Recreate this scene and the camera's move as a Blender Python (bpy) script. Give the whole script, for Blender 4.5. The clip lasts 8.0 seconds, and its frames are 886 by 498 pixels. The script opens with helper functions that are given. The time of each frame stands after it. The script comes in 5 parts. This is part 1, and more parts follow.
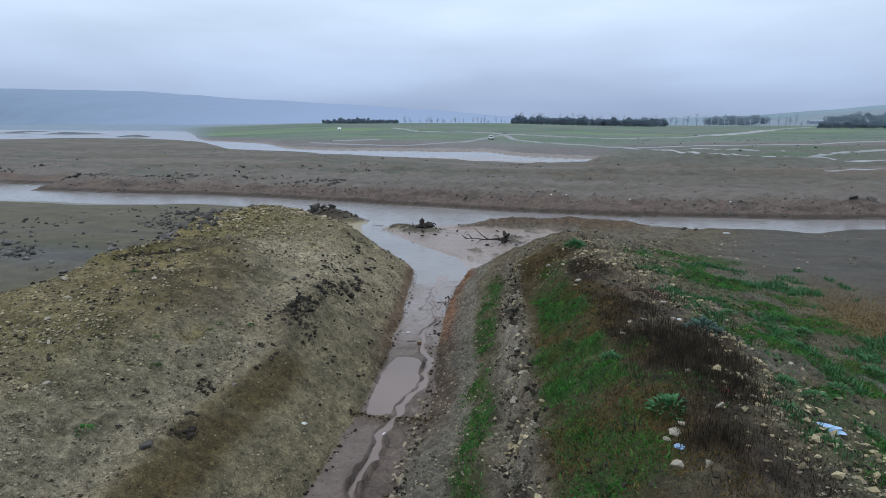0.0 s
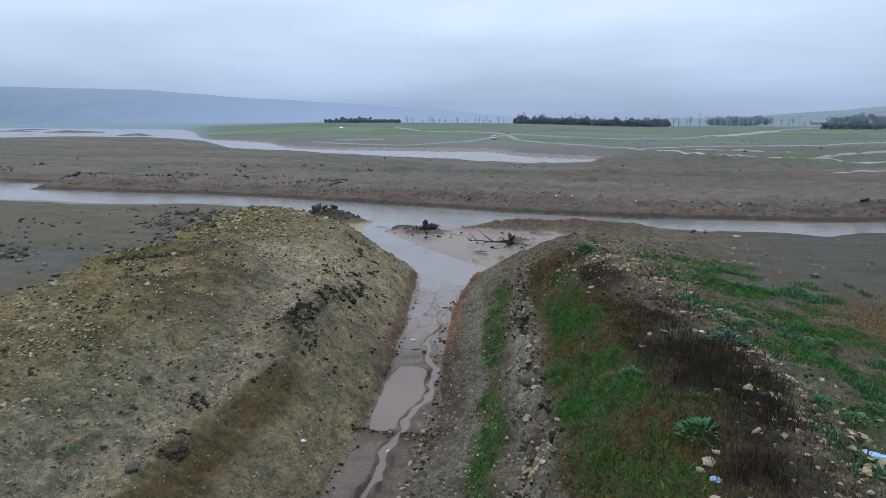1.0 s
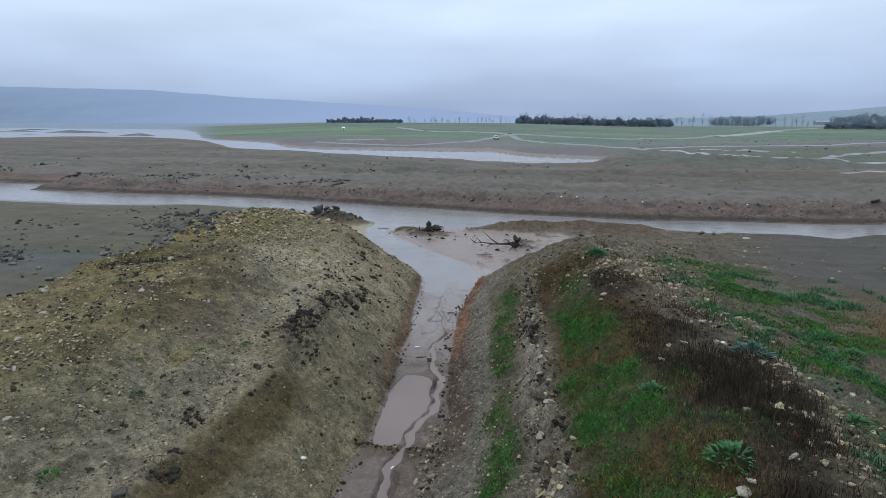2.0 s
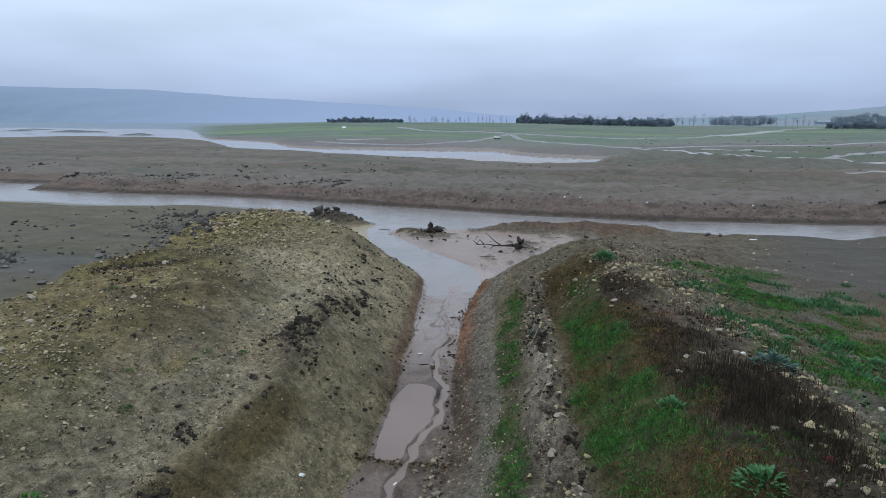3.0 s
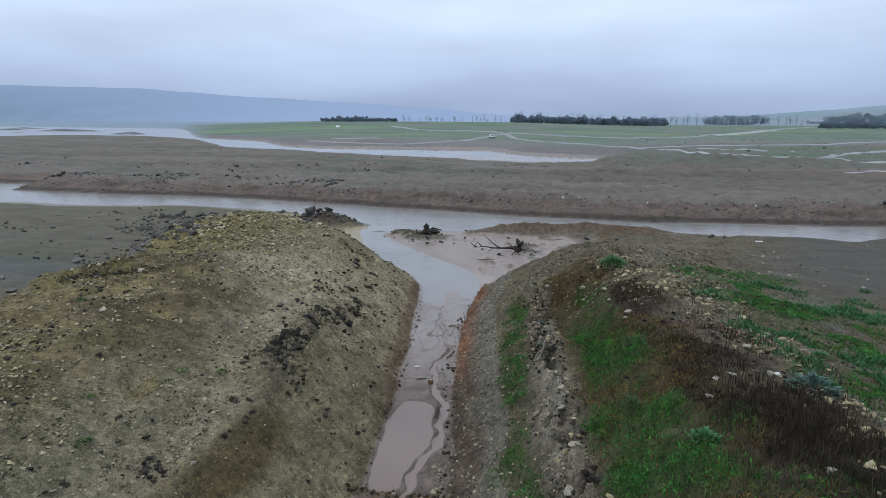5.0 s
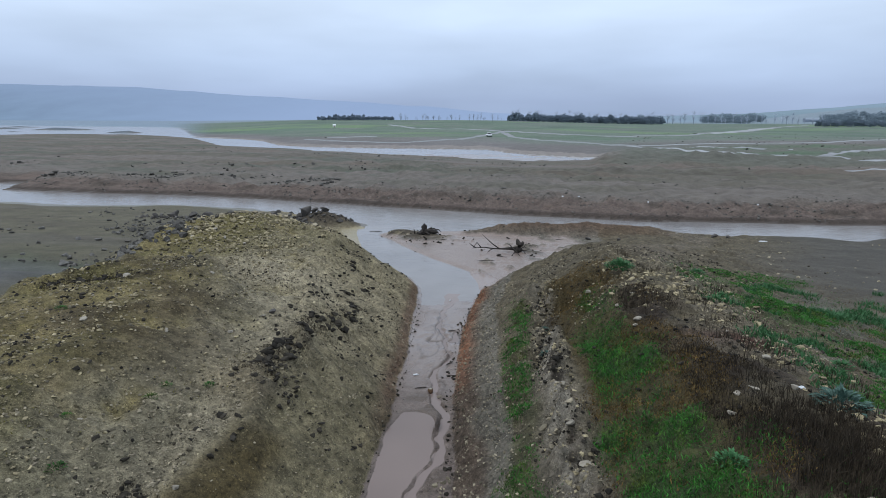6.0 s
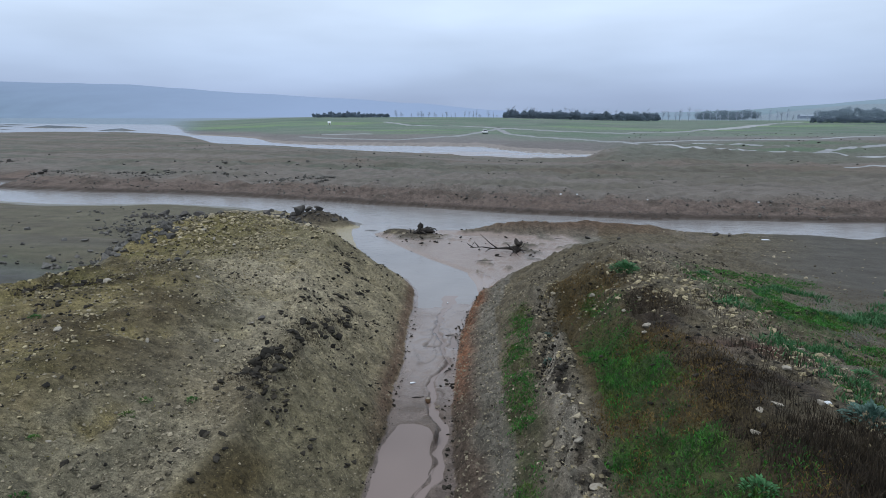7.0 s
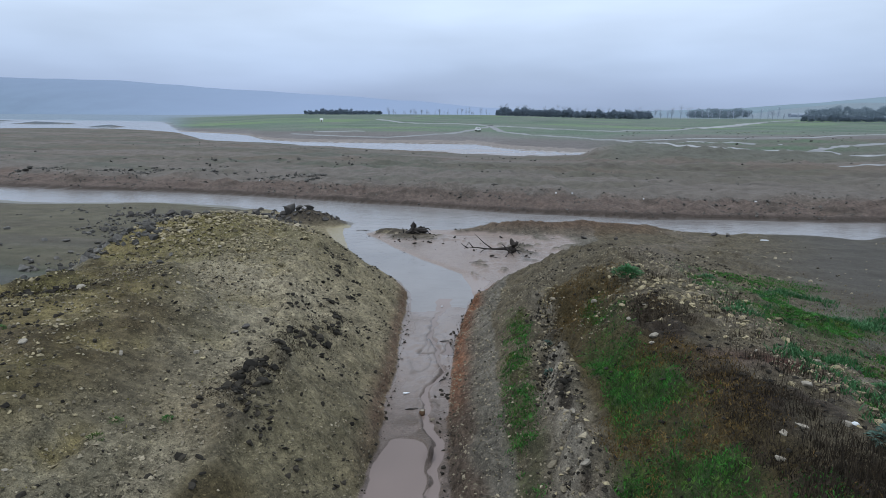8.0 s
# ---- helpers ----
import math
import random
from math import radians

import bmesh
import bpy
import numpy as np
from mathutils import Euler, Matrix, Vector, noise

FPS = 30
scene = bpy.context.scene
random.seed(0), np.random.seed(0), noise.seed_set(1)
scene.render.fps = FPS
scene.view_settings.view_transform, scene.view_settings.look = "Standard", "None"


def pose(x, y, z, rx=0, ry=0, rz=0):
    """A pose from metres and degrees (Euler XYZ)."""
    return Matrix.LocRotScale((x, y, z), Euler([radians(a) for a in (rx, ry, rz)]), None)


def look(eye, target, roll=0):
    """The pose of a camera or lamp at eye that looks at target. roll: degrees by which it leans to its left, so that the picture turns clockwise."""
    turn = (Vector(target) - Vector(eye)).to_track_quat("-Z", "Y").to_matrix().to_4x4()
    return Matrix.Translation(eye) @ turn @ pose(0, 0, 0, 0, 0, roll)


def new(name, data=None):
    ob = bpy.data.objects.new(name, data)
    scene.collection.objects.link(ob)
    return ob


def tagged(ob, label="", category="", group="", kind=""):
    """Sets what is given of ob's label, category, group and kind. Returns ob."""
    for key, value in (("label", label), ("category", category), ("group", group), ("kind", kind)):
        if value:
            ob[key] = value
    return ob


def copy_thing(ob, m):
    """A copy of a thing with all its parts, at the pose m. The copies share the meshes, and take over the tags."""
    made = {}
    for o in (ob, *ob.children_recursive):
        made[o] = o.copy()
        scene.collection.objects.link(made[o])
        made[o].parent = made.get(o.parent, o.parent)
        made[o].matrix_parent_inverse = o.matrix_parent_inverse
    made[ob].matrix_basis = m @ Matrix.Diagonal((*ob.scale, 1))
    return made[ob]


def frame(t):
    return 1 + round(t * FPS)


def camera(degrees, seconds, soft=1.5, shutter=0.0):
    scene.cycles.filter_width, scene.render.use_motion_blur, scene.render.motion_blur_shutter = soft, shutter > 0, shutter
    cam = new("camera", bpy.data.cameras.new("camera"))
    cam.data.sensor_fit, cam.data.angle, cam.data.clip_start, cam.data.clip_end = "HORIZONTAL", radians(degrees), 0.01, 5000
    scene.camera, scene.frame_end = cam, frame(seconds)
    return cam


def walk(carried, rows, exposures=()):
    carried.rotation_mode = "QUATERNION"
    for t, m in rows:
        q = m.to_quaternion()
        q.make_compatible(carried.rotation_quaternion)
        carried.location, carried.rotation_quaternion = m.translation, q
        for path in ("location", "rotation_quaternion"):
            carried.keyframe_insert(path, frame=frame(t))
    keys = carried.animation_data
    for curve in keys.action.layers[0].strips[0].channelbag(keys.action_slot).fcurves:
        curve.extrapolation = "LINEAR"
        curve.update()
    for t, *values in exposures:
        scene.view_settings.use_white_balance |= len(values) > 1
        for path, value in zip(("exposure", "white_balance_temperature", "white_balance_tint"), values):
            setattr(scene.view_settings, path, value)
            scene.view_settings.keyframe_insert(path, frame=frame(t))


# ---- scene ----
cam = camera(73.0, 8.0, soft=0.8)
PATH = [
    (0, (0.537, -0.098, 7.894), (0.338, 1.849, 7.482), 0.0),
    (0.5, (0.431, 0.327, 7.895), (0.229, 2.273, 7.481), 0.1),
    (1, (0.285, 0.753, 7.883), (0.081, 2.699, 7.47), 0.2),
    (1.5, (0.182, 1.123, 7.878), (-0.026, 3.069, 7.465), 0.2),
    (3, (-0.1, 2.132, 7.867), (-0.312, 4.077, 7.453), 0.2),
    (3.5, (-0.164, 2.435, 7.855), (-0.371, 4.381, 7.44), 0.2),
    (4, (-0.256, 2.765, 7.84), (-0.456, 4.712, 7.426), 0.3),
    (4.5, (-0.317, 3.106, 7.811), (-0.513, 5.052, 7.396), 0.3),
    (6, (-0.543, 4.256, 7.753), (-0.726, 6.203, 7.332), 0.2),
    (6.5, (-0.613, 4.649, 7.743), (-0.789, 6.595, 7.317), 0.2),
    (7, (-0.673, 5.078, 7.731), (-0.842, 7.024, 7.301), 0.1),
    (7.5, (-0.759, 5.498, 7.719), (-0.917, 7.444, 7.285), 0.2),
    (8, (-0.814, 5.933, 7.717), (-0.958, 7.879, 7.279), 0.3),
]
walk(cam, [(t, look(eye, target, roll)) for t, eye, target, roll in PATH])


# ---- light: an overcast winter sky, brighter high up, blue-grey mist low down ----
def overcast():
    world = bpy.data.worlds.new("overcast_sky")
    scene.world = world
    world.use_nodes = True
    nt = world.node_tree
    nt.nodes.clear()
    N, L = nt.nodes.new, nt.links.new
    coord, sep = N("ShaderNodeTexCoord"), N("ShaderNodeSeparateXYZ")
    L(coord.outputs["Generated"], sep.inputs[0])
    ramp = N("ShaderNodeValToRGB")
    stops = [(0.0, (0.335, 0.435, 0.63)), (0.03, (0.365, 0.465, 0.675)), (0.08, (0.50, 0.63, 0.86)), (0.14, (0.61, 0.75, 0.97)), (0.22, (0.69, 0.83, 1.02)),
             (0.45, (0.75, 0.87, 1.03)), (1.0, (0.84, 0.93, 1.04))]
    while len(ramp.color_ramp.elements) < len(stops):
        ramp.color_ramp.elements.new(0.5)
    for e, (p, c) in zip(ramp.color_ramp.elements, stops):
        e.position, e.color = p, (*c, 1)
    L(sep.outputs["Z"], ramp.inputs["Fac"])
    squash = N("ShaderNodeMapping")
    squash.inputs["Scale"].default_value = (1.6, 1.6, 7.0)
    L(coord.outputs["Generated"], squash.inputs["Vector"])
    cloud = N("ShaderNodeTexNoise")
    cloud.inputs["Scale"].default_value, cloud.inputs["Detail"].default_value = 1.5, 4.0
    cloud.inputs["Roughness"].default_value = 0.45
    L(squash.outputs[0], cloud.inputs["Vector"])
    span = N("ShaderNodeMapRange")
    span.inputs["From Min"].default_value, span.inputs["From Max"].default_value = 0.3, 0.7
    span.inputs["To Min"].default_value, span.inputs["To Max"].default_value = 0.86, 1.12
    L(cloud.outputs["Fac"], span.inputs["Value"])
    tone = N("ShaderNodeVectorMath")
    tone.operation = "SCALE"
    L(ramp.outputs["Color"], tone.inputs[0])
    L(span.outputs["Result"], tone.inputs["Scale"])
    sky = N("ShaderNodeTexSky")
    sky.sky_type, sky.sun_disc = "NISHITA", False
    sky.sun_elevation, sky.sun_rotation = radians(64), radians(-105)
    cloudy, clear, both, out = N("ShaderNodeBackground"), N("ShaderNodeBackground"), N("ShaderNodeMixShader"), N("ShaderNodeOutputWorld")
    cloudy.inputs["Strength"].default_value, clear.inputs["Strength"].default_value = SKY, 0.06
    both.inputs["Fac"].default_value = 0.05
    L(tone.outputs[0], cloudy.inputs["Color"])
    L(sky.outputs[0], clear.inputs["Color"])
    L(cloudy.outputs[0], both.inputs[1])
    L(clear.outputs[0], both.inputs[2])
    L(both.outputs[0], out.inputs["Surface"])


SKY = 1.05
overcast()
lamp = bpy.data.lights.new("sun", "SUN")
lamp.energy, lamp.angle, lamp.color = 0.92, radians(14), (0.97, 0.98, 1.0)
new("sun", lamp).matrix_world = look((-34, 6, 74), (0, 15, 0))


# ---- materials ----
class Graph:
    """A short hand for node trees of materials."""
    def __init__(self, name):
        self.mat = bpy.data.materials.new(name)
        self.mat.use_nodes = True
        self.nt = self.mat.node_tree
        self.bsdf = self.nt.nodes["Principled BSDF"]

    def add(self, kind, **values):
        n = self.nt.nodes.new("ShaderNode" + kind)
        for k, v in values.items():
            n.inputs[k.replace("_", " ")].default_value = v
        return n

    def link(self, a, b):
        self.nt.links.new(a, b)

    def set(self, **values):
        for k, v in values.items():
            self.bsdf.inputs[k.replace("_", " ")].default_value = v

    def noise(self, scale, detail=3.0, rough=0.6, vector=None):
        n = self.add("TexNoise", Scale=scale, Detail=detail, Roughness=rough)
        self.link(vector or self.place(), n.inputs["Vector"])
        return n.outputs["Fac"]

    def place(self):
        return self.add("NewGeometry").outputs["Position"]

    def ramp(self, fac, *stops):
        n = self.add("ValToRGB")
        while len(n.color_ramp.elements) < len(stops):
            n.color_ramp.elements.new(0.5)
        for e, (p, c) in zip(n.color_ramp.elements, stops):
            e.position, e.color = p, (*(c if isinstance(c, tuple) else (c, c, c)), 1)
        self.link(fac, n.inputs["Fac"])
        return n.outputs["Color"]

    def mix(self, a, b, fac=1.0, kind="MULTIPLY"):
        n = self.nt.nodes.new("ShaderNodeMix")
        n.data_type, n.blend_type = "RGBA", kind
        for v, at in ((fac, 0), (a, 6), (b, 7)):
            if isinstance(v, (int, float)):
                n.inputs[at].default_value = v
            elif isinstance(v, tuple):
                n.inputs[at].default_value = (*v, 1)
            else:
                self.link(v, n.inputs[at])
        return n.outputs[2]

    def bump(self, height, strength, distance):
        n = self.add("Bump", Strength=strength, Distance=distance)
        self.link(height, n.inputs["Height"])
        self.link(n.outputs["Normal"], self.bsdf.inputs["Normal"])

    def colour(self, c):
        self.link(c, self.bsdf.inputs["Base Color"])
        return self.mat


def soil_material():
    """Earth with three sizes of bedded pebbles: each keeps its own tone and stands a little proud."""
    g = Graph("damp_soil")
    tint, wet, loose = g.add("Attribute"), g.add("Attribute"), g.add("Attribute")
    tint.attribute_name, wet.attribute_name, loose.attribute_name = "tint", "wet", "grit"
    warp, jig, shift = g.add("VectorMath"), g.add("TexNoise", Scale=19.0, Detail=2.0), g.add("VectorMath")
    warp.operation, shift.operation = "ADD", "SCALE"
    shift.inputs["Scale"].default_value = 0.07
    g.link(g.place(), jig.inputs["Vector"])
    g.link(jig.outputs["Color"], shift.inputs[0])
    g.link(g.place(), warp.inputs[0])
    g.link(shift.outputs[0], warp.inputs[1])
    grit = g.ramp(g.noise(8.0, 5, 0.7), (0.28, 0.34), (0.45, 0.86), (0.58, 1.12), (0.76, 1.85))
    patch = g.ramp(g.noise(0.8, 4, 0.6), (0.3, 0.8), (0.7, 1.2))
    blotch = g.ramp(g.noise(2.6, 4, 0.65), (0.34, 0.62), (0.48, 0.98), (0.66, 1.36))
    fine = g.ramp(g.noise(48.0, 3, 0.75), (0.3, 0.45), (0.7, 1.52))
    earth = g.mix(g.mix(g.mix(tint.outputs["Color"], patch), fine, 0.8), grit, loose.outputs["Fac"])
    earth = g.mix(earth, blotch, loose.outputs["Fac"])
    relief = None
    for scale, share, where, lift in ((7.0, 0.72, 1.1, 1.2), (15.0, 0.50, 1.9, 0.7), (36.0, 0.30, 3.1, 0.3)):
        cell = g.add("TexVoronoi", Scale=scale, Randomness=1.0)
        g.link(warp.outputs[0], cell.inputs["Vector"])
        apart = g.add("SeparateColor")
        g.link(cell.outputs["Color"], apart.inputs[0])
        body = g.ramp(cell.outputs["Distance"], (0.26, 1.0), (0.40, 0.0))
        chosen = g.ramp(apart.outputs[0], (share - 0.01, 0.0), (share + 0.01, 1.0))
        spread = g.ramp(g.noise(where, 3, 0.65), (0.40, 0.15), (0.58, 1.0))
        mask = g.mix(g.mix(g.mix(body, chosen), spread), loose.outputs["Color"])
        tone = g.ramp(apart.outputs[1], (0.0, 0.28), (0.35, 0.78), (0.7, 1.5), (1.0, 2.6))
        earth = g.mix(earth, g.mix(tint.outputs["Color"], tone), mask, "MIX")
        lump = g.mix(mask, (lift, lift, lift))
        relief = lump if relief is None else g.mix(relief, lump, 1.0, "ADD")
    g.colour(g.mix(earth, tint.outputs["Color"], wet.outputs["Fac"], "MIX"))
    rough = g.add("MapRange", To_Min=0.94, To_Max=0.09)
    g.link(wet.outputs["Fac"], rough.inputs["Value"])
    g.link(rough.outputs["Result"], g.bsdf.inputs["Roughness"])
    g.set(Specular_IOR_Level=0.32)
    calm = g.add("MapRange", To_Min=1.0, To_Max=0.10)
    g.link(wet.outputs["Fac"], calm.inputs["Value"])
    n = g.add("Bump", Distance=0.085)
    g.link(calm.outputs["Result"], n.inputs["Strength"])
    g.link(g.mix(relief, g.noise(17.0, 6, 0.72), 1.0, "ADD"), n.inputs["Height"])
    g.link(n.outputs["Normal"], g.bsdf.inputs["Normal"])
    return g.mat


def water_material(name, base, rough, ripple):
    g = Graph(name)
    g.set(Roughness=rough, IOR=1.33, Specular_IOR_Level=0.5)
    squash = g.add("Mapping", Scale=(0.35, 2.0, 1.0))
    g.link(g.place(), squash.inputs["Vector"])
    g.bump(g.noise(2.2, 3, 0.55, squash.outputs[0]), ripple, 0.03)
    return g.colour(g.mix(base, g.ramp(g.noise(0.12, 3), (0.3, 0.8), (0.7, 1.15))))


def plain_material(name, base, rough=0.85, grain=20.0, spread=0.35, bump=0.3, island=0.0, spec=0.3):
    """A matt natural surface: two scales of mottling, and a share that differs from piece to piece."""
    g = Graph(name)
    a = g.ramp(g.noise(grain, 4, 0.65), (0.28, 1 - spread), (0.72, 1 + spread))
    b = g.ramp(g.noise(grain / 9, 3), (0.3, 1 - spread / 2), (0.7, 1 + spread / 2))
    c = g.mix(g.mix(base, a), b)
    if island:
        c = g.mix(c, g.ramp(g.add("NewGeometry").outputs["Random Per Island"], (0.0, 1 - island), (1.0, 1 + island)))
    else:
        c = g.mix(c, g.ramp(g.add("ObjectInfo").outputs["Random"], (0.0, 0.82), (1.0, 1.18)))
    g.set(Roughness=rough, Specular_IOR_Level=spec)
    if bump:
        g.bump(g.noise(grain * 1.5, 4, 0.7), bump, 0.02)
    return g.colour(c)


SOIL = soil_material()
WATER = water_material("muddy_water", (0.225, 0.213, 0.212), 0.16, 0.7)
POOL = water_material("silty_pool_water", (0.218, 0.170, 0.154), 0.07, 0.06)
STONE = plain_material("pale_limestone", (0.30, 0.27, 0.22), 0.9, 14, 0.35, 0.5)
DARK_STONE = plain_material("dark_weathered_stone", (0.085, 0.078, 0.072), 0.85, 9, 0.4, 0.6)
GRAVEL = plain_material("mixed_gravel", (0.22, 0.19, 0.135), 0.92, 30, 0.3, 0.3, island=0.85)
PALE_GRAVEL = plain_material("pale_khaki_gravel", (0.262, 0.222, 0.138), 0.92, 24, 0.3, 0.3, island=0.6)
CLOD = plain_material("dark_clods_of_earth", (0.030, 0.026, 0.020), 0.95, 25, 0.4, 0.4, island=0.6)
RUBBLE = plain_material("grey_rubble", (0.105, 0.099, 0.090), 0.9, 12, 0.4, 0.5, island=0.55)
def grass_material():
    """Green blades in darker and brighter clumps, yellowing here and there."""
    g = Graph("winter_grass")
    hue = g.mix((0.042, 0.172, 0.026), (0.112, 0.122, 0.028), g.ramp(g.noise(1.3, 4, 0.65), (0.50, 0.0), (0.72, 1.0)), "MIX")
    c = g.mix(hue, g.ramp(g.noise(3.2, 4, 0.65), (0.32, 0.38), (0.5, 0.9), (0.68, 1.35)))
    c = g.mix(c, g.ramp(g.add("NewGeometry").outputs["Random Per Island"], (0.0, 0.6), (1.0, 1.4)))
    g.set(Roughness=0.7, Specular_IOR_Level=0.25)
    return g.colour(c)


GRASS = grass_material()
DRY_GRASS = plain_material("withered_grass", (0.135, 0.088, 0.030), 0.85, 3.0, 0.55, 0, island=0.5)
WEED = plain_material("dead_brown_weed", (0.046, 0.035, 0.023), 0.9, 3.5, 0.65, 0, island=0.5)
LEAF = plain_material("thistle_leaf", (0.045, 0.140, 0.050), 0.6, 18.0, 0.45, 0.2)
BLUE_LEAF = plain_material("grey_green_leaf", (0.062, 0.118, 0.096), 0.65, 18.0, 0.3, 0.2)
DEAD_WOOD = plain_material("waterlogged_wood", (0.04, 0.034, 0.03), 0.8, 12.0, 0.45, 0.6)
# far trees: their base colours carry a blue-grey haze
PINE = plain_material("hazed_pine_foliage", (0.160, 0.202, 0.250), 0.95, 1.5, 0.1, 0, island=0.08, spec=0.0)
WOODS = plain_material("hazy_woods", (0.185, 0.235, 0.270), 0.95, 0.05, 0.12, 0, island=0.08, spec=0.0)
BARE = plain_material("hazed_bare_twigs", (0.40, 0.45, 0.54), 0.9, 2.0, 0.2, 0)
WHITE = plain_material("white_paint", (0.75, 0.76, 0.77), 0.5, 8.0, 0.08, 0)
PLASTIC = plain_material("white_plastic", (0.72, 0.75, 0.78), 0.35, 12.0, 0.1, 0.1)
BLUE_BAG = plain_material("pale_blue_plastic_film", (0.30, 0.46, 0.68), 0.35, 16.0, 0.3, 0.4)
RED = plain_material("faded_red_cloth", (0.24, 0.03, 0.03), 0.8, 16.0, 0.3, 0.3)
GLASS = plain_material("dark_car_glass", (0.03, 0.035, 0.04), 0.1, 3.0, 0.1, 0)
RUBBER = plain_material("tyre_rubber", (0.02, 0.02, 0.02), 0.8, 20.0, 0.2, 0)
TRACK = plain_material("pale_dust_track", (0.29, 0.30, 0.315), 0.9, 0.8, 0.25, 0)


# ---- the lie of the land ----
def fbm(x, y, size, octaves=4, seed=0, gain=0.5):
    """Value noise in metres: about -1 to 1, its largest lumps size metres across."""
    x, y = np.broadcast_arrays(np.asarray(x, float), np.asarray(y, float))
    total, amp, norm = np.zeros(x.shape), 1.0, 0.0
    for k in range(octaves):
        u, v = x / size + 17.3 * seed + 5.1 * k, y / size - 9.7 * seed + 3.3 * k
        i, j = np.floor(u), np.floor(v)
        f, h = u - i, v - j
        f, h = f * f * (3 - 2 * f), h * h * (3 - 2 * h)
        i, j = i.astype(np.int64), j.astype(np.int64)

        def at(a, b):
            n = (a * 374761393 + b * 668265263 + (seed * 31 + k) * 974634521) & 0x7FFFFFFF
            n = ((n ^ (n >> 13)) * 1274126177) & 0x7FFFFFFF
            return ((n ^ (n >> 16)) & 0xFFFF) / 32767.5 - 1.0

        low = at(i, j) * (1 - f) + at(i + 1, j) * f
        high = at(i, j + 1) * (1 - f) + at(i + 1, j + 1) * f
        total += amp * (low * (1 - h) + high * h)
        norm += amp
        amp, size = amp * gain, size * 0.5
    return total / norm * 1.6


def step(a, b, v):
    k = np.clip((v - a) / (b - a), 0, 1)
    return k * k * (3 - 2 * k)


def along(v, *points, soft=0.04):
    """A line of bends, given as (where, value), with its corners rounded off."""
    a, b = [p[0] for p in points], [p[1] for p in points]
    d = soft * (a[-1] - a[0])
    return sum(np.interp(v + k * d, a, b) for k in (-0.5, -0.25, 0, 0.25, 0.5)) / 5


def hump(x, y, cx, cy, rx, ry):
    return np.exp(-((x - cx) / rx) ** 2 - ((y - cy) / ry) ** 2)


def left_edge(y):
    return np.interp(y, [0, 11, 15, 20, 23, 28.6, 31, 33, 36.5, 40, 44, 46.5, 60],
                     [-4.0, -3.55, -3.2, -3.3, -3.45, -3.9, -4.2, -5.0, -7.7, -9.6, -11.2, -12.0, -12.5])


def right_edge(y):
    return np.interp(y, [0, 11, 16.5, 20, 25.6, 28.8, 31, 33, 36, 39, 41, 43, 60],
                     [-1.5, -1.55, -1.5, -1.85, -1.9, -1.5, -1.25, -0.6, 0.9, 2.8, 4.0, 4.8, 5.0])


def stream(y):
    """The trickle's meanders down the mud floor."""
    return np.interp(y, [0, 11, 14.4, 15.5, 17.2, 18.5, 19.8, 21.3, 22.7, 23.6, 25, 26.7, 27.7, 29.5, 32],
                     [-2.9, -2.58, -2.38, -2.15, -1.78, -1.82, -2.18, -2.46, -2.05, -2.18, -2.5, -2.78, -2.68, -2.5, -2.6]) + 0.06 * np.sin(y * 3.1) + 0.03 * np.sin(y * 7.7)


def near_shore(x):
    return np.interp(x, [-400, -60, -41, -31, -22, -15, -12, -9, -3, 5, 9.5, 15, 19, 23.1, 26.5, 29.6, 60, 400],
                     [59, 57.5, 56.7, 56.8, 55, 50, 47, 47.3, 47.3, 48.4, 48.2, 46.0, 46.5, 45.2, 47.2, 47.4, 47.4, 56])


def far_shore(x):
    return np.interp(x, [-400, -70, -58, -55, -44, -30, -6.5, 10.5, 31, 60, 400],
                     [80, 73, 72.5, 66, 64, 63, 56, 51.8, 52.2, 52.6, 66])


def green_band(x, y):
    """The strip of grass that runs along the flank of the right bank."""
    d = x - right_edge(y)
    lo = np.interp(y, [12, 15, 17, 20.4, 22.4, 24], [2.85, 2.8, 3.2, 3.4, 3.85, 4.4])
    hi = np.interp(y, [10, 15.8, 16.8, 18.7, 20.6, 24], [4.9, 4.4, 4.7, 4.3, 4.6, 4.8])
    n = fbm(x, y, 0.9, 3, 41)
    spots = sum(hump(x, y, cx, cy, rx, ry) for cx, cy, rx, ry in
                ((2.05, 22.4, 0.35, 1.0), (1.95, 18.4, 0.75, 1.5), (2.5, 17.0, 0.7, 0.8), (1.65, 14.5, 0.4, 0.6), (2.6, 14.3, 0.55, 0.9), (2.1, 12.6, 0.7, 0.7),
                 (3.05, 12.0, 0.6, 0.6), (2.0, 10.4, 0.35, 0.9), (2.9, 9.3, 0.5, 0.5), (2.2, 8.4, 0.6, 0.6)))
    return np.clip(spots + 0.5 * step(0.1, 0.6, fbm(x, y, 0.8, 3, 42)), 0, 1) * step(lo - 0.12, lo + 0.2, d + 0.15 * n) * (1 - step(hi - 0.35, hi + 0.45, d + 0.55 * n)) * (1 - step(22.5, 24.5, y + 0.8 * n))


def foot_strip(x, y):
    """A narrow line of grass low on the same bank."""
    d = x - right_edge(y)
    return np.exp(-((d - np.interp(y, [14, 16, 18, 20, 23.8], [1.5, 1.5, 1.7, 1.83, 2.0])) / 0.34) ** 4) * (1 - step(23.5, 25.5, y))


def ledge_line(y):
    return np.interp(y, [10, 15, 18, 23], [2.4, 2.35, 2.45, 3.0])


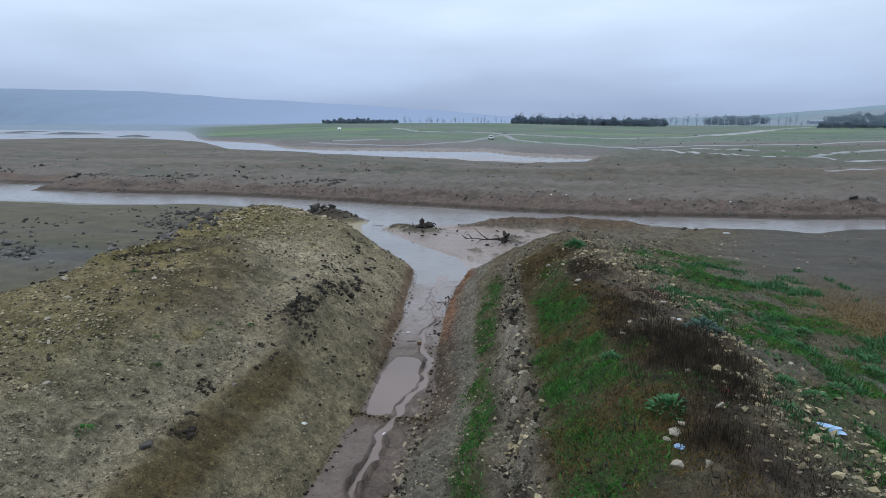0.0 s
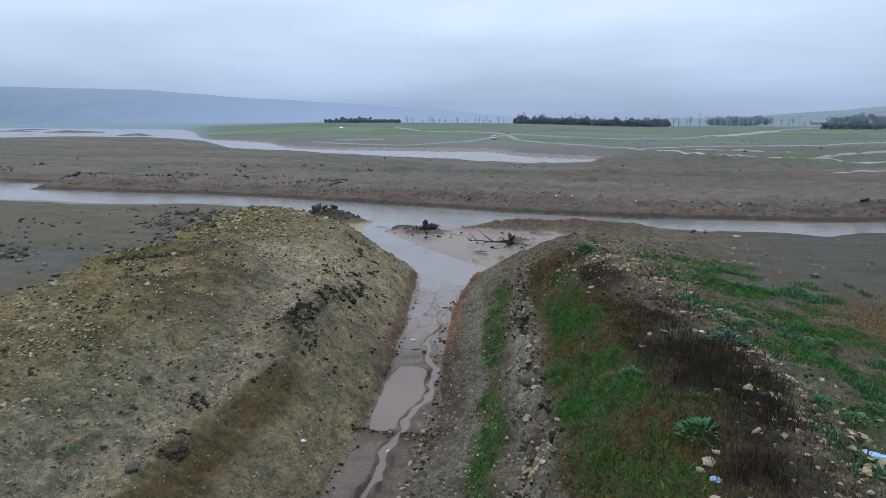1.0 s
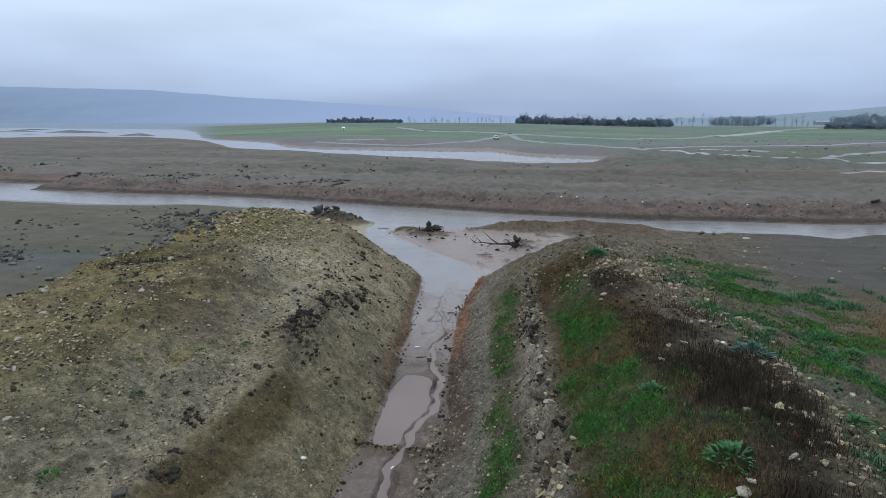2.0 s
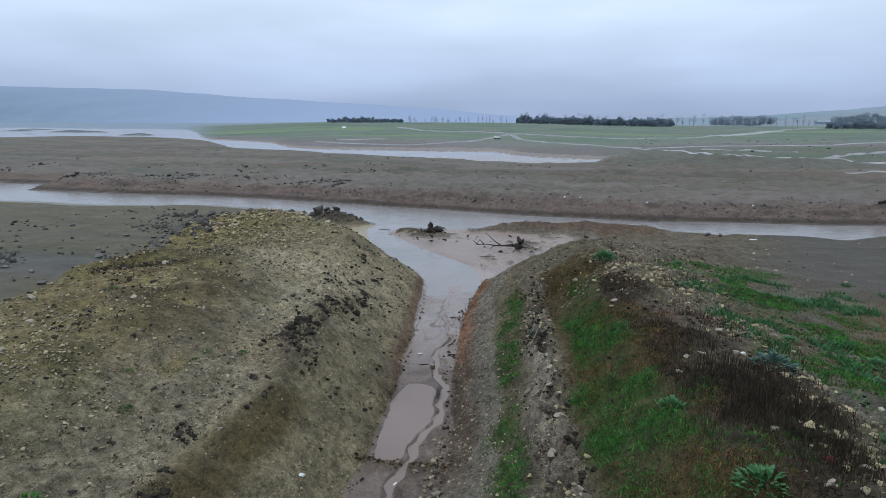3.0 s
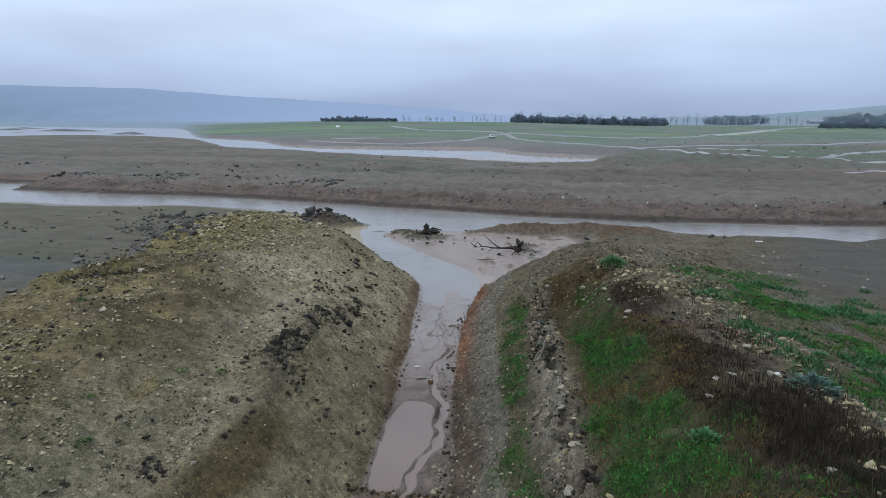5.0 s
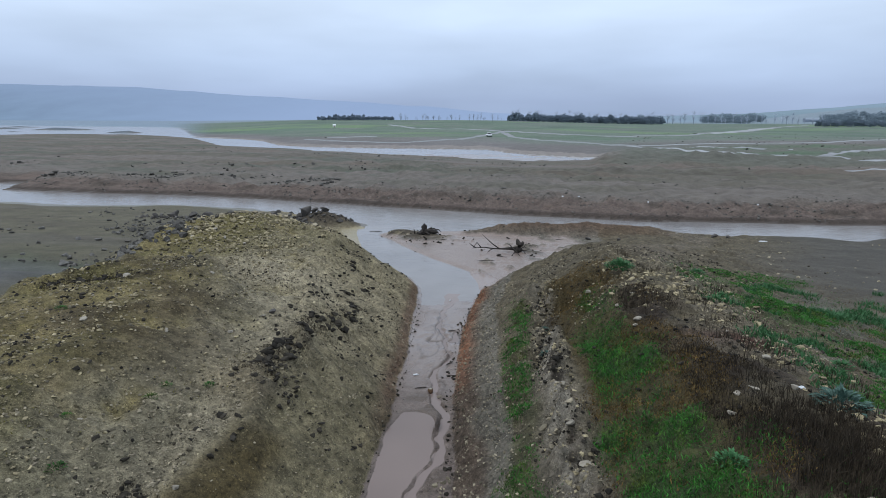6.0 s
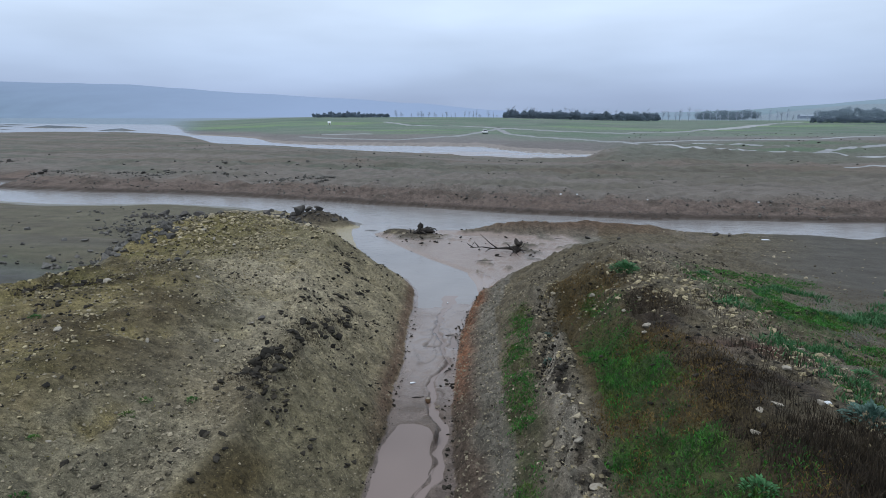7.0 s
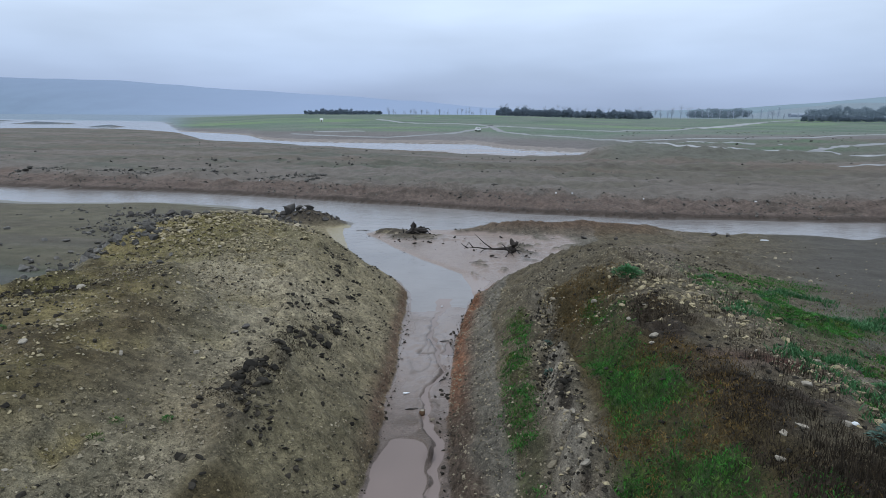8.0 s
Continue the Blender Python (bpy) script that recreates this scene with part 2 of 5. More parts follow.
def terrain(x, y):
    """Height, base colour and wetness of the ground at x, y (arrays)."""
    x, y = np.broadcast_arrays(np.asarray(x, float), np.asarray(y, float))
    big, mid, small = fbm(x, y, 9, 4, 1), fbm(x, y, 2.2, 4, 2), fbm(x, y, 0.55, 3, 3)
    wob = 0.22 * mid + 0.08 * small
    xl, xr = left_edge(y), right_edge(y)
    dl, dr = xl - x + 0.5 * wob, x - xr + 0.5 * wob
    ys, yf = near_shore(x) + 0.5 * wob, far_shore(x) + 0.6 * big + 0.15 * mid
    # the left bank: a slope from the channel, a shelf, a broad ridge with a second hump, then the plain
    w = np.interp(y, [0, 11, 15, 18, 20, 25, 30, 36], [2.6, 2.5, 2.35, 2.35, 2.5, 3.8, 3.7, 4.5])
    c = np.interp(y, [0, 11, 15, 18, 20, 25, 30, 34, 38, 42, 46], [1.72, 1.75, 1.85, 2.25, 2.4, 2.35, 2.3, 1.9, 1.3, 0.8, 0.5])
    q = dl / w
    slope_l = c * np.interp(q, [-1, 0, 0.08, 0.96, 1.04, 1.6, 3], [-0.6, 0.02, 0.13, 0.97, 1.0, 1.04, 1.06]) + 0.3 * step(1.05, 1.6, q) * (1 - step(14, 18, y))
    outer = np.interp(y, [0, 12, 18, 22, 28, 33, 38], [-14.3, -13.6, -13.0, -13.0, -15.2, -17.0, -17.5]) + 0.5 * mid
    behind = y - np.interp(x, [-14, -12.5, -11.6, -10.9, -9.5, -8], [19.2, 19.7, 20.7, 21.9, 21.7, 20.3]) + 0.5 * mid
    top = np.interp(y, [0, 10, 20, 24], [1.1, 1.05, 0.95, 0.9]) * (1 - 0.92 * step(-0.1, 1.3, behind)) + 0.10 * np.exp(-((behind + 0.35) / 0.4) ** 2)
    ridge = top * (1 - step(-9.6, -6.6, x))
    plain_l = np.clip(0.062 * (ys - y), -1, 1.75) + 0.10 * big
    crown = slope_l + ridge + 1.05 * hump(x, y, -12.3, 30.8, 3.8, 3.0)
    fall = step(-3.2, 0.4, x - outer)
    left = plain_l * (1 - fall) + crown * fall
    left = np.where(x < xl - 1.0, np.maximum(left, np.minimum(plain_l, crown)), left)
    # the right bank: a slope with a broken ledge, a grassy flank, a crest, and a long back
    nose = np.interp(y, [0, 23, 25, 27, 30, 34, 38], [1.0, 1.0, 0.96, 0.86, 0.62, 0.3, 0.0])
    flank = np.interp(dr, [-2, 0, 0.5, 1.85, 2.35, 2.75, 3.7, 4.4, 5.3, 6.2, 7.3, 8.1, 10.5, 13, 18],
                      [-0.9, 0.04, 0.4, 1.25, 1.5, 1.76, 2.26, 2.82, 3.08, 3.04, 2.85, 2.5, 2.0, 1.7, 1.5])
    plain_r = np.clip(0.075 * (ys - y), -1, 1.5) + 0.08 * big
    low = plain_r * step(0, 4.0, dr) + np.minimum(dr, 0) * 0.3
    back = step(9, 16, dr)
    right = (flank * nose + low * (1 - nose)) * (1 - back) + low * back
    # the mud floor between them, and the spit of sand at its mouth
    spit = x - np.interp(y, [30, 31.5, 33, 34.6, 37.3, 41, 44.3, 45.1, 46, 47.5], [-1.2, -1.5, -1.6, -1.95, -4.2, -6.7, -8.5, -7.2, -3, 0])
    floor = np.interp(y, [0, 20, 28, 31, 34], [0.10, 0.08, 0.025, -0.07, -0.35])
    run = np.abs(x - stream(y))
    bed = 0.085 + 0.035 * fbm(y, 0 * y, 0.9, 2, 66) - 0.03 * step(19, 21, y)
    trench = 1 - step(bed - 0.02, bed + 0.04, run + 0.05 * fbm(x, y, 0.3, 2, 68))
    braid = hump(x, y, -2.45, 23.2, 1.0, 3.6)
    rill = (1 - step(0.03, 0.11, np.abs(fbm(x, y * 0.5, 0.8, 2, 14)))) * step(0.35, 0.6, braid)
    floor = floor - 0.075 * trench * (y < 29) + 0.03 * np.exp(-((run - bed - 0.10) / 0.07) ** 2) * (y < 27) - 0.05 * rill + 0.05 * braid * np.abs(fbm(x, y, 0.35, 2, 75))
    middle, half = 0.5 * (xl + 0.02 + stream(y) - 0.17), np.maximum(0.5 * (stream(y) - 0.17 - xl - 0.02), 0.1)
    basin = 1 - step(0.75, 1.0, np.abs((x - middle) / half) ** 4 + np.abs((y - 16.75) / 2.25) ** 4 + 0.2 * mid + 0.12 * small)
    floor = floor - 0.07 * basin + 0.10 * hump(x, y, -2.6, 14.45, 1.2, 0.22) * (run > 0.12)
    floor = floor + 0.010 * small + 0.02 * mid * (y < 30)
    sand = np.clip(0.25 * spit, -0.4, 0.10) + 0.03 * mid + 0.30 * hump(x, y, -7.3, 44.2, 1.2, 0.8) + 0.10 * hump(x, y, -5.6, 43.2, 1.6, 1.0) + 0.04 * step(0, 6, spit) - 0.17 * hump(x, y, -2.6, 44.4, 2.0, 0.6)
    floor = np.where(y > 30, np.maximum(floor, sand), floor)
    z = np.maximum(floor, np.maximum(np.where(x < 0.5 * (xl + xr), left, -9), np.where(x >= 0.5 * (xl + xr), right, -9)))
    shore = 0.30 * (ys - y)
    z = np.minimum(z, np.where(shore > 0, np.maximum(shore, 0.25 * shore + 0.0) + 0.02, shore))
    z = np.maximum(z, 1.15 * hump(x, y, -13.5, 47.2, 2.3, 1.3) - 0.12 + 0.07 * mid + 0.04 * small)
    bar = np.exp(-((y - 45.7 - 0.10 * (x - 3)) / np.interp(x, [-5, 0, 3], [0.5, 1.0, 1.5])) ** 2) * step(-5.5, 1.5, x) * (1 - step(8, 14, x))
    z = np.maximum(z, 0.85 * bar - 0.10 + 0.07 * mid * bar)
    # over the river: a red bank, the wide middle flat, a second arm of water, and rising fields
    a = x / np.maximum(y, 1)
    d = y - yf
    bank = np.interp(d, [-3, 0, 0.5, 2.5, 4.0, 7, 40], [-0.7, 0.0, 0.3, 0.85, 1.05, 1.05, 1.4]) * (1 + 0.3 * mid * step(0.8, 2.0, d) + 0.12 * big)
    arm = along(a, (-2.5, 235), (-0.885, 262), (-0.779, 290), (-0.632, 285), (-0.571, 268), (-0.52, 246), (-0.498, 209), (-0.479, 180), (-0.37, 166), (-0.322, 158), (-0.226, 146), (-0.132, 138), (-0.04, 127), (0.05, 123), (0.14, 129), (0.178, 134), (0.22, 150), (2.5, 400), soft=0.003)
    edge = along(a, (-2.5, 700), (-0.9, 600), (-0.62, 560), (-0.545, 520), (-0.533, 380), (-0.527, 270), (-0.52, 256), (-0.45, 240), (-0.40, 222), (-0.371, 184), (-0.322, 174), (-0.226, 172), (-0.132, 170), (-0.031, 168), (0.02, 150), (0.05, 140), (0.14, 133), (0.178, 134), (0.22, 150), (2.5, 400), soft=0.003)
    arm, edge = arm + 1.6 * big + 1.5 * mid, edge + 2.5 * big + 3 * mid
    dry = step(0.13, 0.2, a)
    bank = bank + 0.9 * hump(x, y, 36, 113, 15, 4.5) * (1 + 0.3 * mid)
    flat = np.minimum(bank, np.interp(arm - y, [-30, 0, 6, 45], [-0.8, 0.0, 0.30, 1.6]) + 3.0 * dry)
    far = y - edge
    rise = np.interp(far, [-40, 0, 5, 40, 90, 230, 480, 900], [-0.8, 0.0, 0.3, 0.9, 1.7, 3.6, 7.4, 7.6]) * (1 - 0.45 * step(-0.05, 0.25, a)) * (1 - 0.85 * (1 - step(-0.56, -0.27, a))) + 0.25 * big * step(0, 60, far)
    rise = np.where(dry > 0, np.maximum(rise, 1.2 * dry), rise)
    rise = rise + 60 * step(900, 2600, y) * step(0.3, 0.6, a)
    shoal = (y > arm) & (far < 0) & (y - arm < (edge - arm) * np.interp(a, [-0.3, -0.1, 0.0, 0.2], [-0.2, 0.25, 0.6, 1.0]) + 2 * mid)
    over = np.where(far > 0, rise, np.where(shoal, 0.03 + 0.02 * mid, np.where(y > arm, np.minimum(flat, -0.05), flat))) + (0.02 * mid * (1 - step(70, 110, y)) + 0.06 * big * (1 - step(200, 400, y))) * step(3, 12, d)
    isles = 2.6 * hump(x, y, -316, 408, 12, 9) + 3.0 * hump(x, y, -297, 409, 6, 7) + 2.4 * hump(x, y, -212, 330, 7, 7) + 2.4 * hump(x, y, -437, 525, 14, 9) + 2.2 * hump(x, y, -379, 438, 15, 8) + 1.6 * hump(x, y, -289, 345, 6, 5) - 0.7 + 0.3 * big
    over = np.maximum(over, np.where(y > 150, isles, -9))
    over = over + (0.22 * mid + 0.16 * small) * step(0.6, 1.6, d) * (1 - step(4.5, 8, d))
    beyond = d > -1.5
    z = np.where(beyond & (y > ys), np.maximum(over, -0.8), z)
    near = 1 - step(50, 90, y)
    loose = step(0.3, 1.2, np.minimum(np.abs(dl) + 0.4, np.abs(dr) + 0.4)) * near
    ledge = np.exp(-((dr - ledge_line(y) - 0.1) / 0.36) ** 2) * (y < 25)
    lip = np.exp(-((q - 0.98) / 0.22) ** 2) * step(14, 16, y) * (1 - step(25, 28, y))
    live = (z > 0.12) * near
    rugged = np.clip((x < 0.5 * (xl + xr)) * fall + (x >= 0.5 * (xl + xr)) * (1 - back), 0, 1) * (y < ys) * (0.45 + 0.55 * step(-0.3, 0.5, fbm(x, y, 3.0, 3, 55)))
    z = z + live * ((0.10 * mid + 0.05 * small) * (1 - 0.7 * (1 - rugged)) + rugged * np.where(x < 0.5 * (xl + xr), 0.78, 0.95) * (0.09 * small + 0.10 * np.abs(fbm(x, y, 0.34, 2, 5)) + 0.045 * fbm(x, y, 0.2, 1, 6)) * (1 - 0.5 * step(34, 40, y))) + ledge * (0.42 * small + 0.14 * mid + 0.30 * np.abs(fbm(x, y, 0.42, 2, 7)) + 0.16 * fbm(x, y, 0.24, 1, 84) - 0.12) + lip * 0.16 * np.maximum(small, -0.3) * live
    # colours: what the ground is made of, with far haze and some shade painted in
    col = np.empty(x.shape + (3,))
    col[:] = (0.130, 0.116, 0.096)

    def paint(m, rgb):
        m = np.clip(m, 0, 1)[..., None]
        col[:] = col * (1 - m) + np.array(rgb) * m

    ragged = 0.5 + 0.5 * mid + 0.35 * small
    isleft = (x < 0.5 * (xl + xr)) & (y < ys)
    isright = (x >= 0.5 * (xl + xr)) & (y < ys)
    on_l, on_r = isleft * fall, isright * (1 - back)
    paint(isleft * 1.0, (0.128, 0.117, 0.082))
    paint(isleft * step(0.0, 0.7, fbm(x, y * 2, 9, 4, 61)) * 0.6, (0.128, 0.118, 0.098))
    paint(isleft * hump(x, y, -22, 25.5, 9, 2.2) * 0.8, (0.135, 0.132, 0.128))
    paint(isright * 1.0, (0.104, 0.094, 0.080))
    paint(isright * step(0.0, 0.7, fbm(x, y * 2, 7, 4, 62)) * 0.7, (0.074, 0.070, 0.060))
    paint(isright * step(0.2, 0.7, fbm(x, y * 2, 3.5, 4, 85)) * 0.4, (0.125, 0.118, 0.105))
    paint(isright * back * 0.4, (0.078, 0.074, 0.064))
    paint(on_l, (0.236, 0.193, 0.088))
    paint(on_l * (q < 1) * 0.85, (0.226, 0.197, 0.124))
    paint(on_l * (q < 1.1) * step(17, 21, y) * 0.8, (0.310, 0.264, 0.168))
    paint(on_l * step(0.9, 1.2, q) * (1 - step(1.8, 2.6, q)) * step(-0.1, 0.4, ragged) * 0.85, (0.262, 0.232, 0.165))
    paint(on_l * step(1.6, 2.3, q) * step(0.0, 0.7, fbm(x, y, 2.6, 4, 51, 0.6)) * 0.8, (0.105, 0.082, 0.044))
    paint(on_l * step(1.6, 2.3, q) * step(0.25, 0.8, fbm(x, y, 1.6, 4, 52, 0.6)) * 0.8, (0.26, 0.21, 0.120))
    paint(on_l * step(1.2, 2.0, q) * step(0.0, 0.6, fbm(x, y, 2.4, 4, 53, 0.65)) * 0.65, (0.135, 0.122, 0.048))
    paint(on_l * (hump(x, y, -9.3, 17.0, 2.8, 3.0) + 0.8 * hump(x, y, -11.5, 20.5, 2.2, 1.2)) * step(-0.1, 0.7, ragged) * 0.85, (0.078, 0.058, 0.031))
    paint(on_l * (hump(x, y, -11.8, 13.5, 2.0, 2.2) + hump(x, y, -5.4, 13.6, 0.9, 0.7)) * step(0.0, 0.8, ragged) * 0.6, (0.25, 0.20, 0.115))
    paint(on_l * (hump(x, y, -7.4, 10.6, 1.9, 2.6) + 0.6 * hump(x, y, -6.2, 14.2, 0.8, 1.6)) * step(-0.3, 0.5, ragged) * 0.7, (0.214, 0.192, 0.128))
    paint(on_l * np.exp(-((q - 1.03) / 0.07) ** 2) * (1 - step(11, 17, y)) * step(0.1, 0.6, ragged) * 0.8, (0.28, 0.23, 0.13))
    paint(on_l * np.exp(-((behind + 0.3) / 0.5) ** 2) * step(-13.5, -12, x) * (1 - step(-9.5, -8.0, x)) * step(0.1, 0.6, ragged) * 0.7, (0.085, 0.072, 0.040))
    paint(on_l * (q < 1) * step(0.1, 0.7, fbm(x, y, 1.3, 4, 54, 0.65)) * 0.45, (0.115, 0.100, 0.066))
    paint(on_l * step(0.50, 0.74, q + 0.06 * mid) * (1 - step(0.98, 1.03, q + 0.05 * small)) * (1 - step(14.2, 15.6, y + 0.5 * mid)) * (0.6 + 0.4 * step(0.0, 0.4, ragged)), (0.114, 0.087, 0.038))
    paint(on_l * np.exp(-((q - 1.2) / 0.2) ** 2) * (1 - step(17, 20, y)) * step(-0.4, 0.4, ragged) * 0.75, (0.305, 0.264, 0.182))
    paint(on_l * hump(x, y, -6.2, 16.2, 0.7, 1.0) * step(0.1, 0.7, ragged) * 0.9, (0.30, 0.245, 0.15))
    paint(lip * step(0.5, 0.9, ragged) * on_l * 0.7, (0.075, 0.062, 0.046))
    paint(on_l * (hump(x, y, -12, 30, 3.6, 4.0) + hump(x, y, -12, 12, 3, 2) * 0.5) * step(0.0, 0.6, ragged), (0.200, 0.170, 0.074))
    paint(on_l * hump(x, y, -11.8, 19.5, 1.5, 0.7) * step(0.0, 0.5, ragged), (0.052, 0.042, 0.027))
    paint(on_l * (hump(x, y, -8.3, 24.3, 3.4, 1.9) + 0.7 * hump(x, y, -6.6, 20.5, 1.0, 3.0)) * 0.9, (0.375, 0.325, 0.225))
    paint(isleft * (1 - fall) * (1 - step(22, 36, y + 1.5 * mid)) * step(-34, -20, x) * step(-0.3, 0.6, fbm(x, y * 1.5, 5, 4, 86, 0.6)) * 0.8, (0.066, 0.092, 0.044))
    paint(isleft * (1 - fall) * step(0.1, 0.7, fbm(x, y * 2.2, 4, 4, 87, 0.6)) * 0.5, (0.098, 0.086, 0.066))
    paint(isleft * (1 - fall) * hump(x, y, -21, 25.8, 7, 1.9) * step(-0.1, 0.5, ragged) * 0.85, (0.120, 0.122, 0.118))
    paint(isleft * np.exp(-((x - outer + 1.6 + 0.5 * mid) / 0.7) ** 2) * (y < 27) * 0.7, (0.19, 0.18, 0.16))
    paint(on_r, (0.132, 0.110, 0.072))
    paint(on_r * np.exp(-((dr - ledge_line(y)) / 0.36) ** 2) * step(-0.2, 0.4, ragged) * (1 - step(24, 27, y)), (0.275, 0.246, 0.198))
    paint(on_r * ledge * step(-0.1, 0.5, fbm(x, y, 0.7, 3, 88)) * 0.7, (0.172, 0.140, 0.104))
    # dark lines paint the shade inside the ledge's crevices
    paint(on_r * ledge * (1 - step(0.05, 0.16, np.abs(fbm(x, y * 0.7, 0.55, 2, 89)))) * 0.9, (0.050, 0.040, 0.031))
    paint(on_r * (dr < 1.35) * 0.8, (0.186, 0.171, 0.142))
    paint(on_r * (1 - step(0.35, 0.75, dr + 0.3 * mid)) * step(12, 15, y) * (1 - step(20, 22, y)) * 0.8, (0.105, 0.072, 0.052))
    paint(on_r * foot_strip(x + 0.3 * mid, y) * step(-0.1, 0.6, ragged) * 0.9, (0.078, 0.080, 0.038))
    paint(on_r * step(2.9, 3.2, dr) * (1 - step(4.5, 5.2, dr + 0.5 * mid)) * (1 - step(24, 27, y)), (0.082, 0.062, 0.028))
    paint(on_r * green_band(x, y) * 0.9, (0.034, 0.070, 0.018))
    paint(on_r * step(4.3, 5.0, dr + 0.7 * mid) * (1 - step(-0.4, 0.6, dr + 0.9 * mid - np.interp(y, [14, 16.5], [7.3, 5.9]))) * step(0.05, 0.5, ragged) * (1 - step(21, 25, y)) * (1 - hump(x, y, 4.4, 17.3, 1.0, 0.8)) * (0.25 + 0.75 * step(10.2, 11.8, y + 0.5 * mid)), (0.046, 0.032, 0.022))
    paint(on_r * (hump(x, y, 4.7, 9.4, 0.7, 1.0) + 0.7 * hump(x, y, 3.2, 8.4, 0.7, 0.9)) * step(0.0, 0.6, ragged) * 0.8, (0.098, 0.090, 0.036))
    paint(on_r * hump(x, y, 4.4, 17.3, 0.9, 0.7) * 0.9, (0.150, 0.122, 0.092))
    paint(on_r * (hump(x, y, 4.5, 13.0, 1.4, 1.6) + hump(x, y, 4.4, 9.6, 0.8, 1.6) + hump(x, y, 4.6, 7.9, 0.8, 0.6) + hump(x, y, 3.7, 16.2, 1.0, 0.6) + hump(x, y, 3.3, 19.8, 0.6, 0.7)) * step(0.0, 0.5, ragged) * 0.9, (0.040, 0.028, 0.020))
    paint(on_r * (hump(x, y, 5.2, 17.6, 1.4, 0.4) + hump(x, y, 6.3, 8.4, 0.6, 0.4)), (0.085, 0.036, 0.026))
    paint(on_r * step(5.7, 6.5, dr + 0.5 * mid) * (1 - step(7.8, 8.8, dr + 0.5 * mid)) * step(0.0, 0.5, ragged) * 0.85 * step(14.0, 16.5, y + 0.5 * mid), (0.160, 0.134, 0.100))
    paint(isright * hump(x, y, 5.9, 9.6, 1.1, 2.6) * step(-0.2, 0.5, ragged) * 0.9, (0.190, 0.162, 0.112))
    paint(on_r * hump(x, y, 4.6, 22.6, 1.5, 2.4) * step(-0.1, 0.5, ragged) * 0.9, (0.180, 0.158, 0.110))
    paint(isright * step(6.8, 8.2, dr + 0.6 * mid) * (1 - step(13, 16, dr + 1.2 * mid)) * (1 - step(27, 31, y + dr * 0.3)) * step(0.25, 0.75, ragged + 0.2 * big) * 0.8, (0.058, 0.090, 0.036))
    paint(isright * step(6.8, 8.2, dr) * (1 - step(13, 16, dr)) * (y < 30) * step(0.1, 0.6, fbm(x, y, 1.1, 3, 77)) * 0.6, (0.150, 0.146, 0.122))
    paint(isright * step(11, 14, dr) * hump(x, y, 12.8, 19, 2.2, 4.5) * 0.9, (0.16, 0.115, 0.05))
    paint(isright * np.exp(-((dr - 0.25) / 0.33) ** 2) * step(19, 22, y) * (1 - step(31, 33, y)), (0.22, 0.105, 0.06))
    paint(isleft * np.exp(-((dl - 0.2) / 0.25) ** 2) * step(16, 20, y) * (1 - step(31, 34, y)) * 0.8, (0.15, 0.088, 0.062))
    paint(bar * step(-0.02, 0.12, z), (0.128, 0.084, 0.056))
    mud = (dl < 0.05) & (dr < 0.05) & (y < 34)
    sandy = step(30, 31, y) * (1 - step(48, 49, y)) * step(-1.8, -1.2, spit) * (1 - step(0.15, 0.26, z)) * (1 - step(4.4, 5.2, x + 0.4 * np.abs(y - 42))) * (1 - step(0.3, 0.6, bar))
    paint(mud * 1.0, (0.165, 0.131, 0.114))
    paint(mud * step(19, 23, y) * 0.9, (0.23, 0.188, 0.168))
    paint(mud * (x > stream(y) + 0.1) * (y < 21) * step(0.2, 0.6, ragged + 0.2) * 0.7, (0.125, 0.097, 0.078))
    paint(mud * (hump(x, y, -2.4, 14.4, 1.6, 0.35) + hump(x, y, -2.3, 19.6, 0.7, 0.9) * (ragged > 0.4)) * 0.8, (0.095, 0.072, 0.055))
    # cuts and rills are drawn darker in the mud's colour
    cuts = np.exp(-(fbm(x, y * 0.45, 0.9, 3, 14) / 0.07) ** 2) * hump(x, y, -2.4, 23.5, 1.0, 3.8)
    paint(mud * (cuts * 0.6 + 0.8 * rill), (0.080, 0.064, 0.054))
    paint(mud * np.exp(-(run / 0.11) ** 2) * (y < 30) * 0.6, (0.21, 0.165, 0.145))
    # thin dark lines paint the undercut shadow on each side of the trickle
    paint(mud * np.exp(-((x - stream(y) + bed + 0.05) / 0.05) ** 2) * (y < 28) * step(0.05, 0.5, ragged) * 0.9, (0.075, 0.056, 0.047))
    paint(mud * np.exp(-((x - stream(y) - bed - 0.05) / 0.05) ** 2) * (y < 28) * step(0.4, 0.8, ragged) * 0.7, (0.085, 0.064, 0.053))
    paint(sandy * 1.0, (0.26, 0.205, 0.18))
    paint((hump(x, y, -7.3, 44.2, 1.4, 0.9) + 0.9 * hump(x, y, -5.8, 43.0, 1.9, 1.3) + 0.5 * hump(x, y, -5.4, 40.6, 1.2, 1.2) + 0.8 * hump(x, y, 1.4, 37.8, 0.8, 2.6) + hump(x, y, -13.6, 47.3, 2.6, 1.6)) * step(0.05, 0.16, z) * 1.6 * step(0.1, 0.6, ragged), (0.095, 0.078, 0.058))
    m = (y > yf - 2) & (y > ys)
    paint(m * 1.0, (0.158, 0.140, 0.124))
    paint(m * step(-2, 0, d) * (1 - step(3.4, 4.6, d + 1.5 * mid)), (0.150, 0.116, 0.099))
    paint(m * step(0.8, 1.6, d) * (1 - step(3.4, 5.0, d + mid)) * step(0.1, 0.7, fbm(x, y * 2, 3.0, 4, 92, 0.65)) * 0.7, (0.078, 0.066, 0.054))
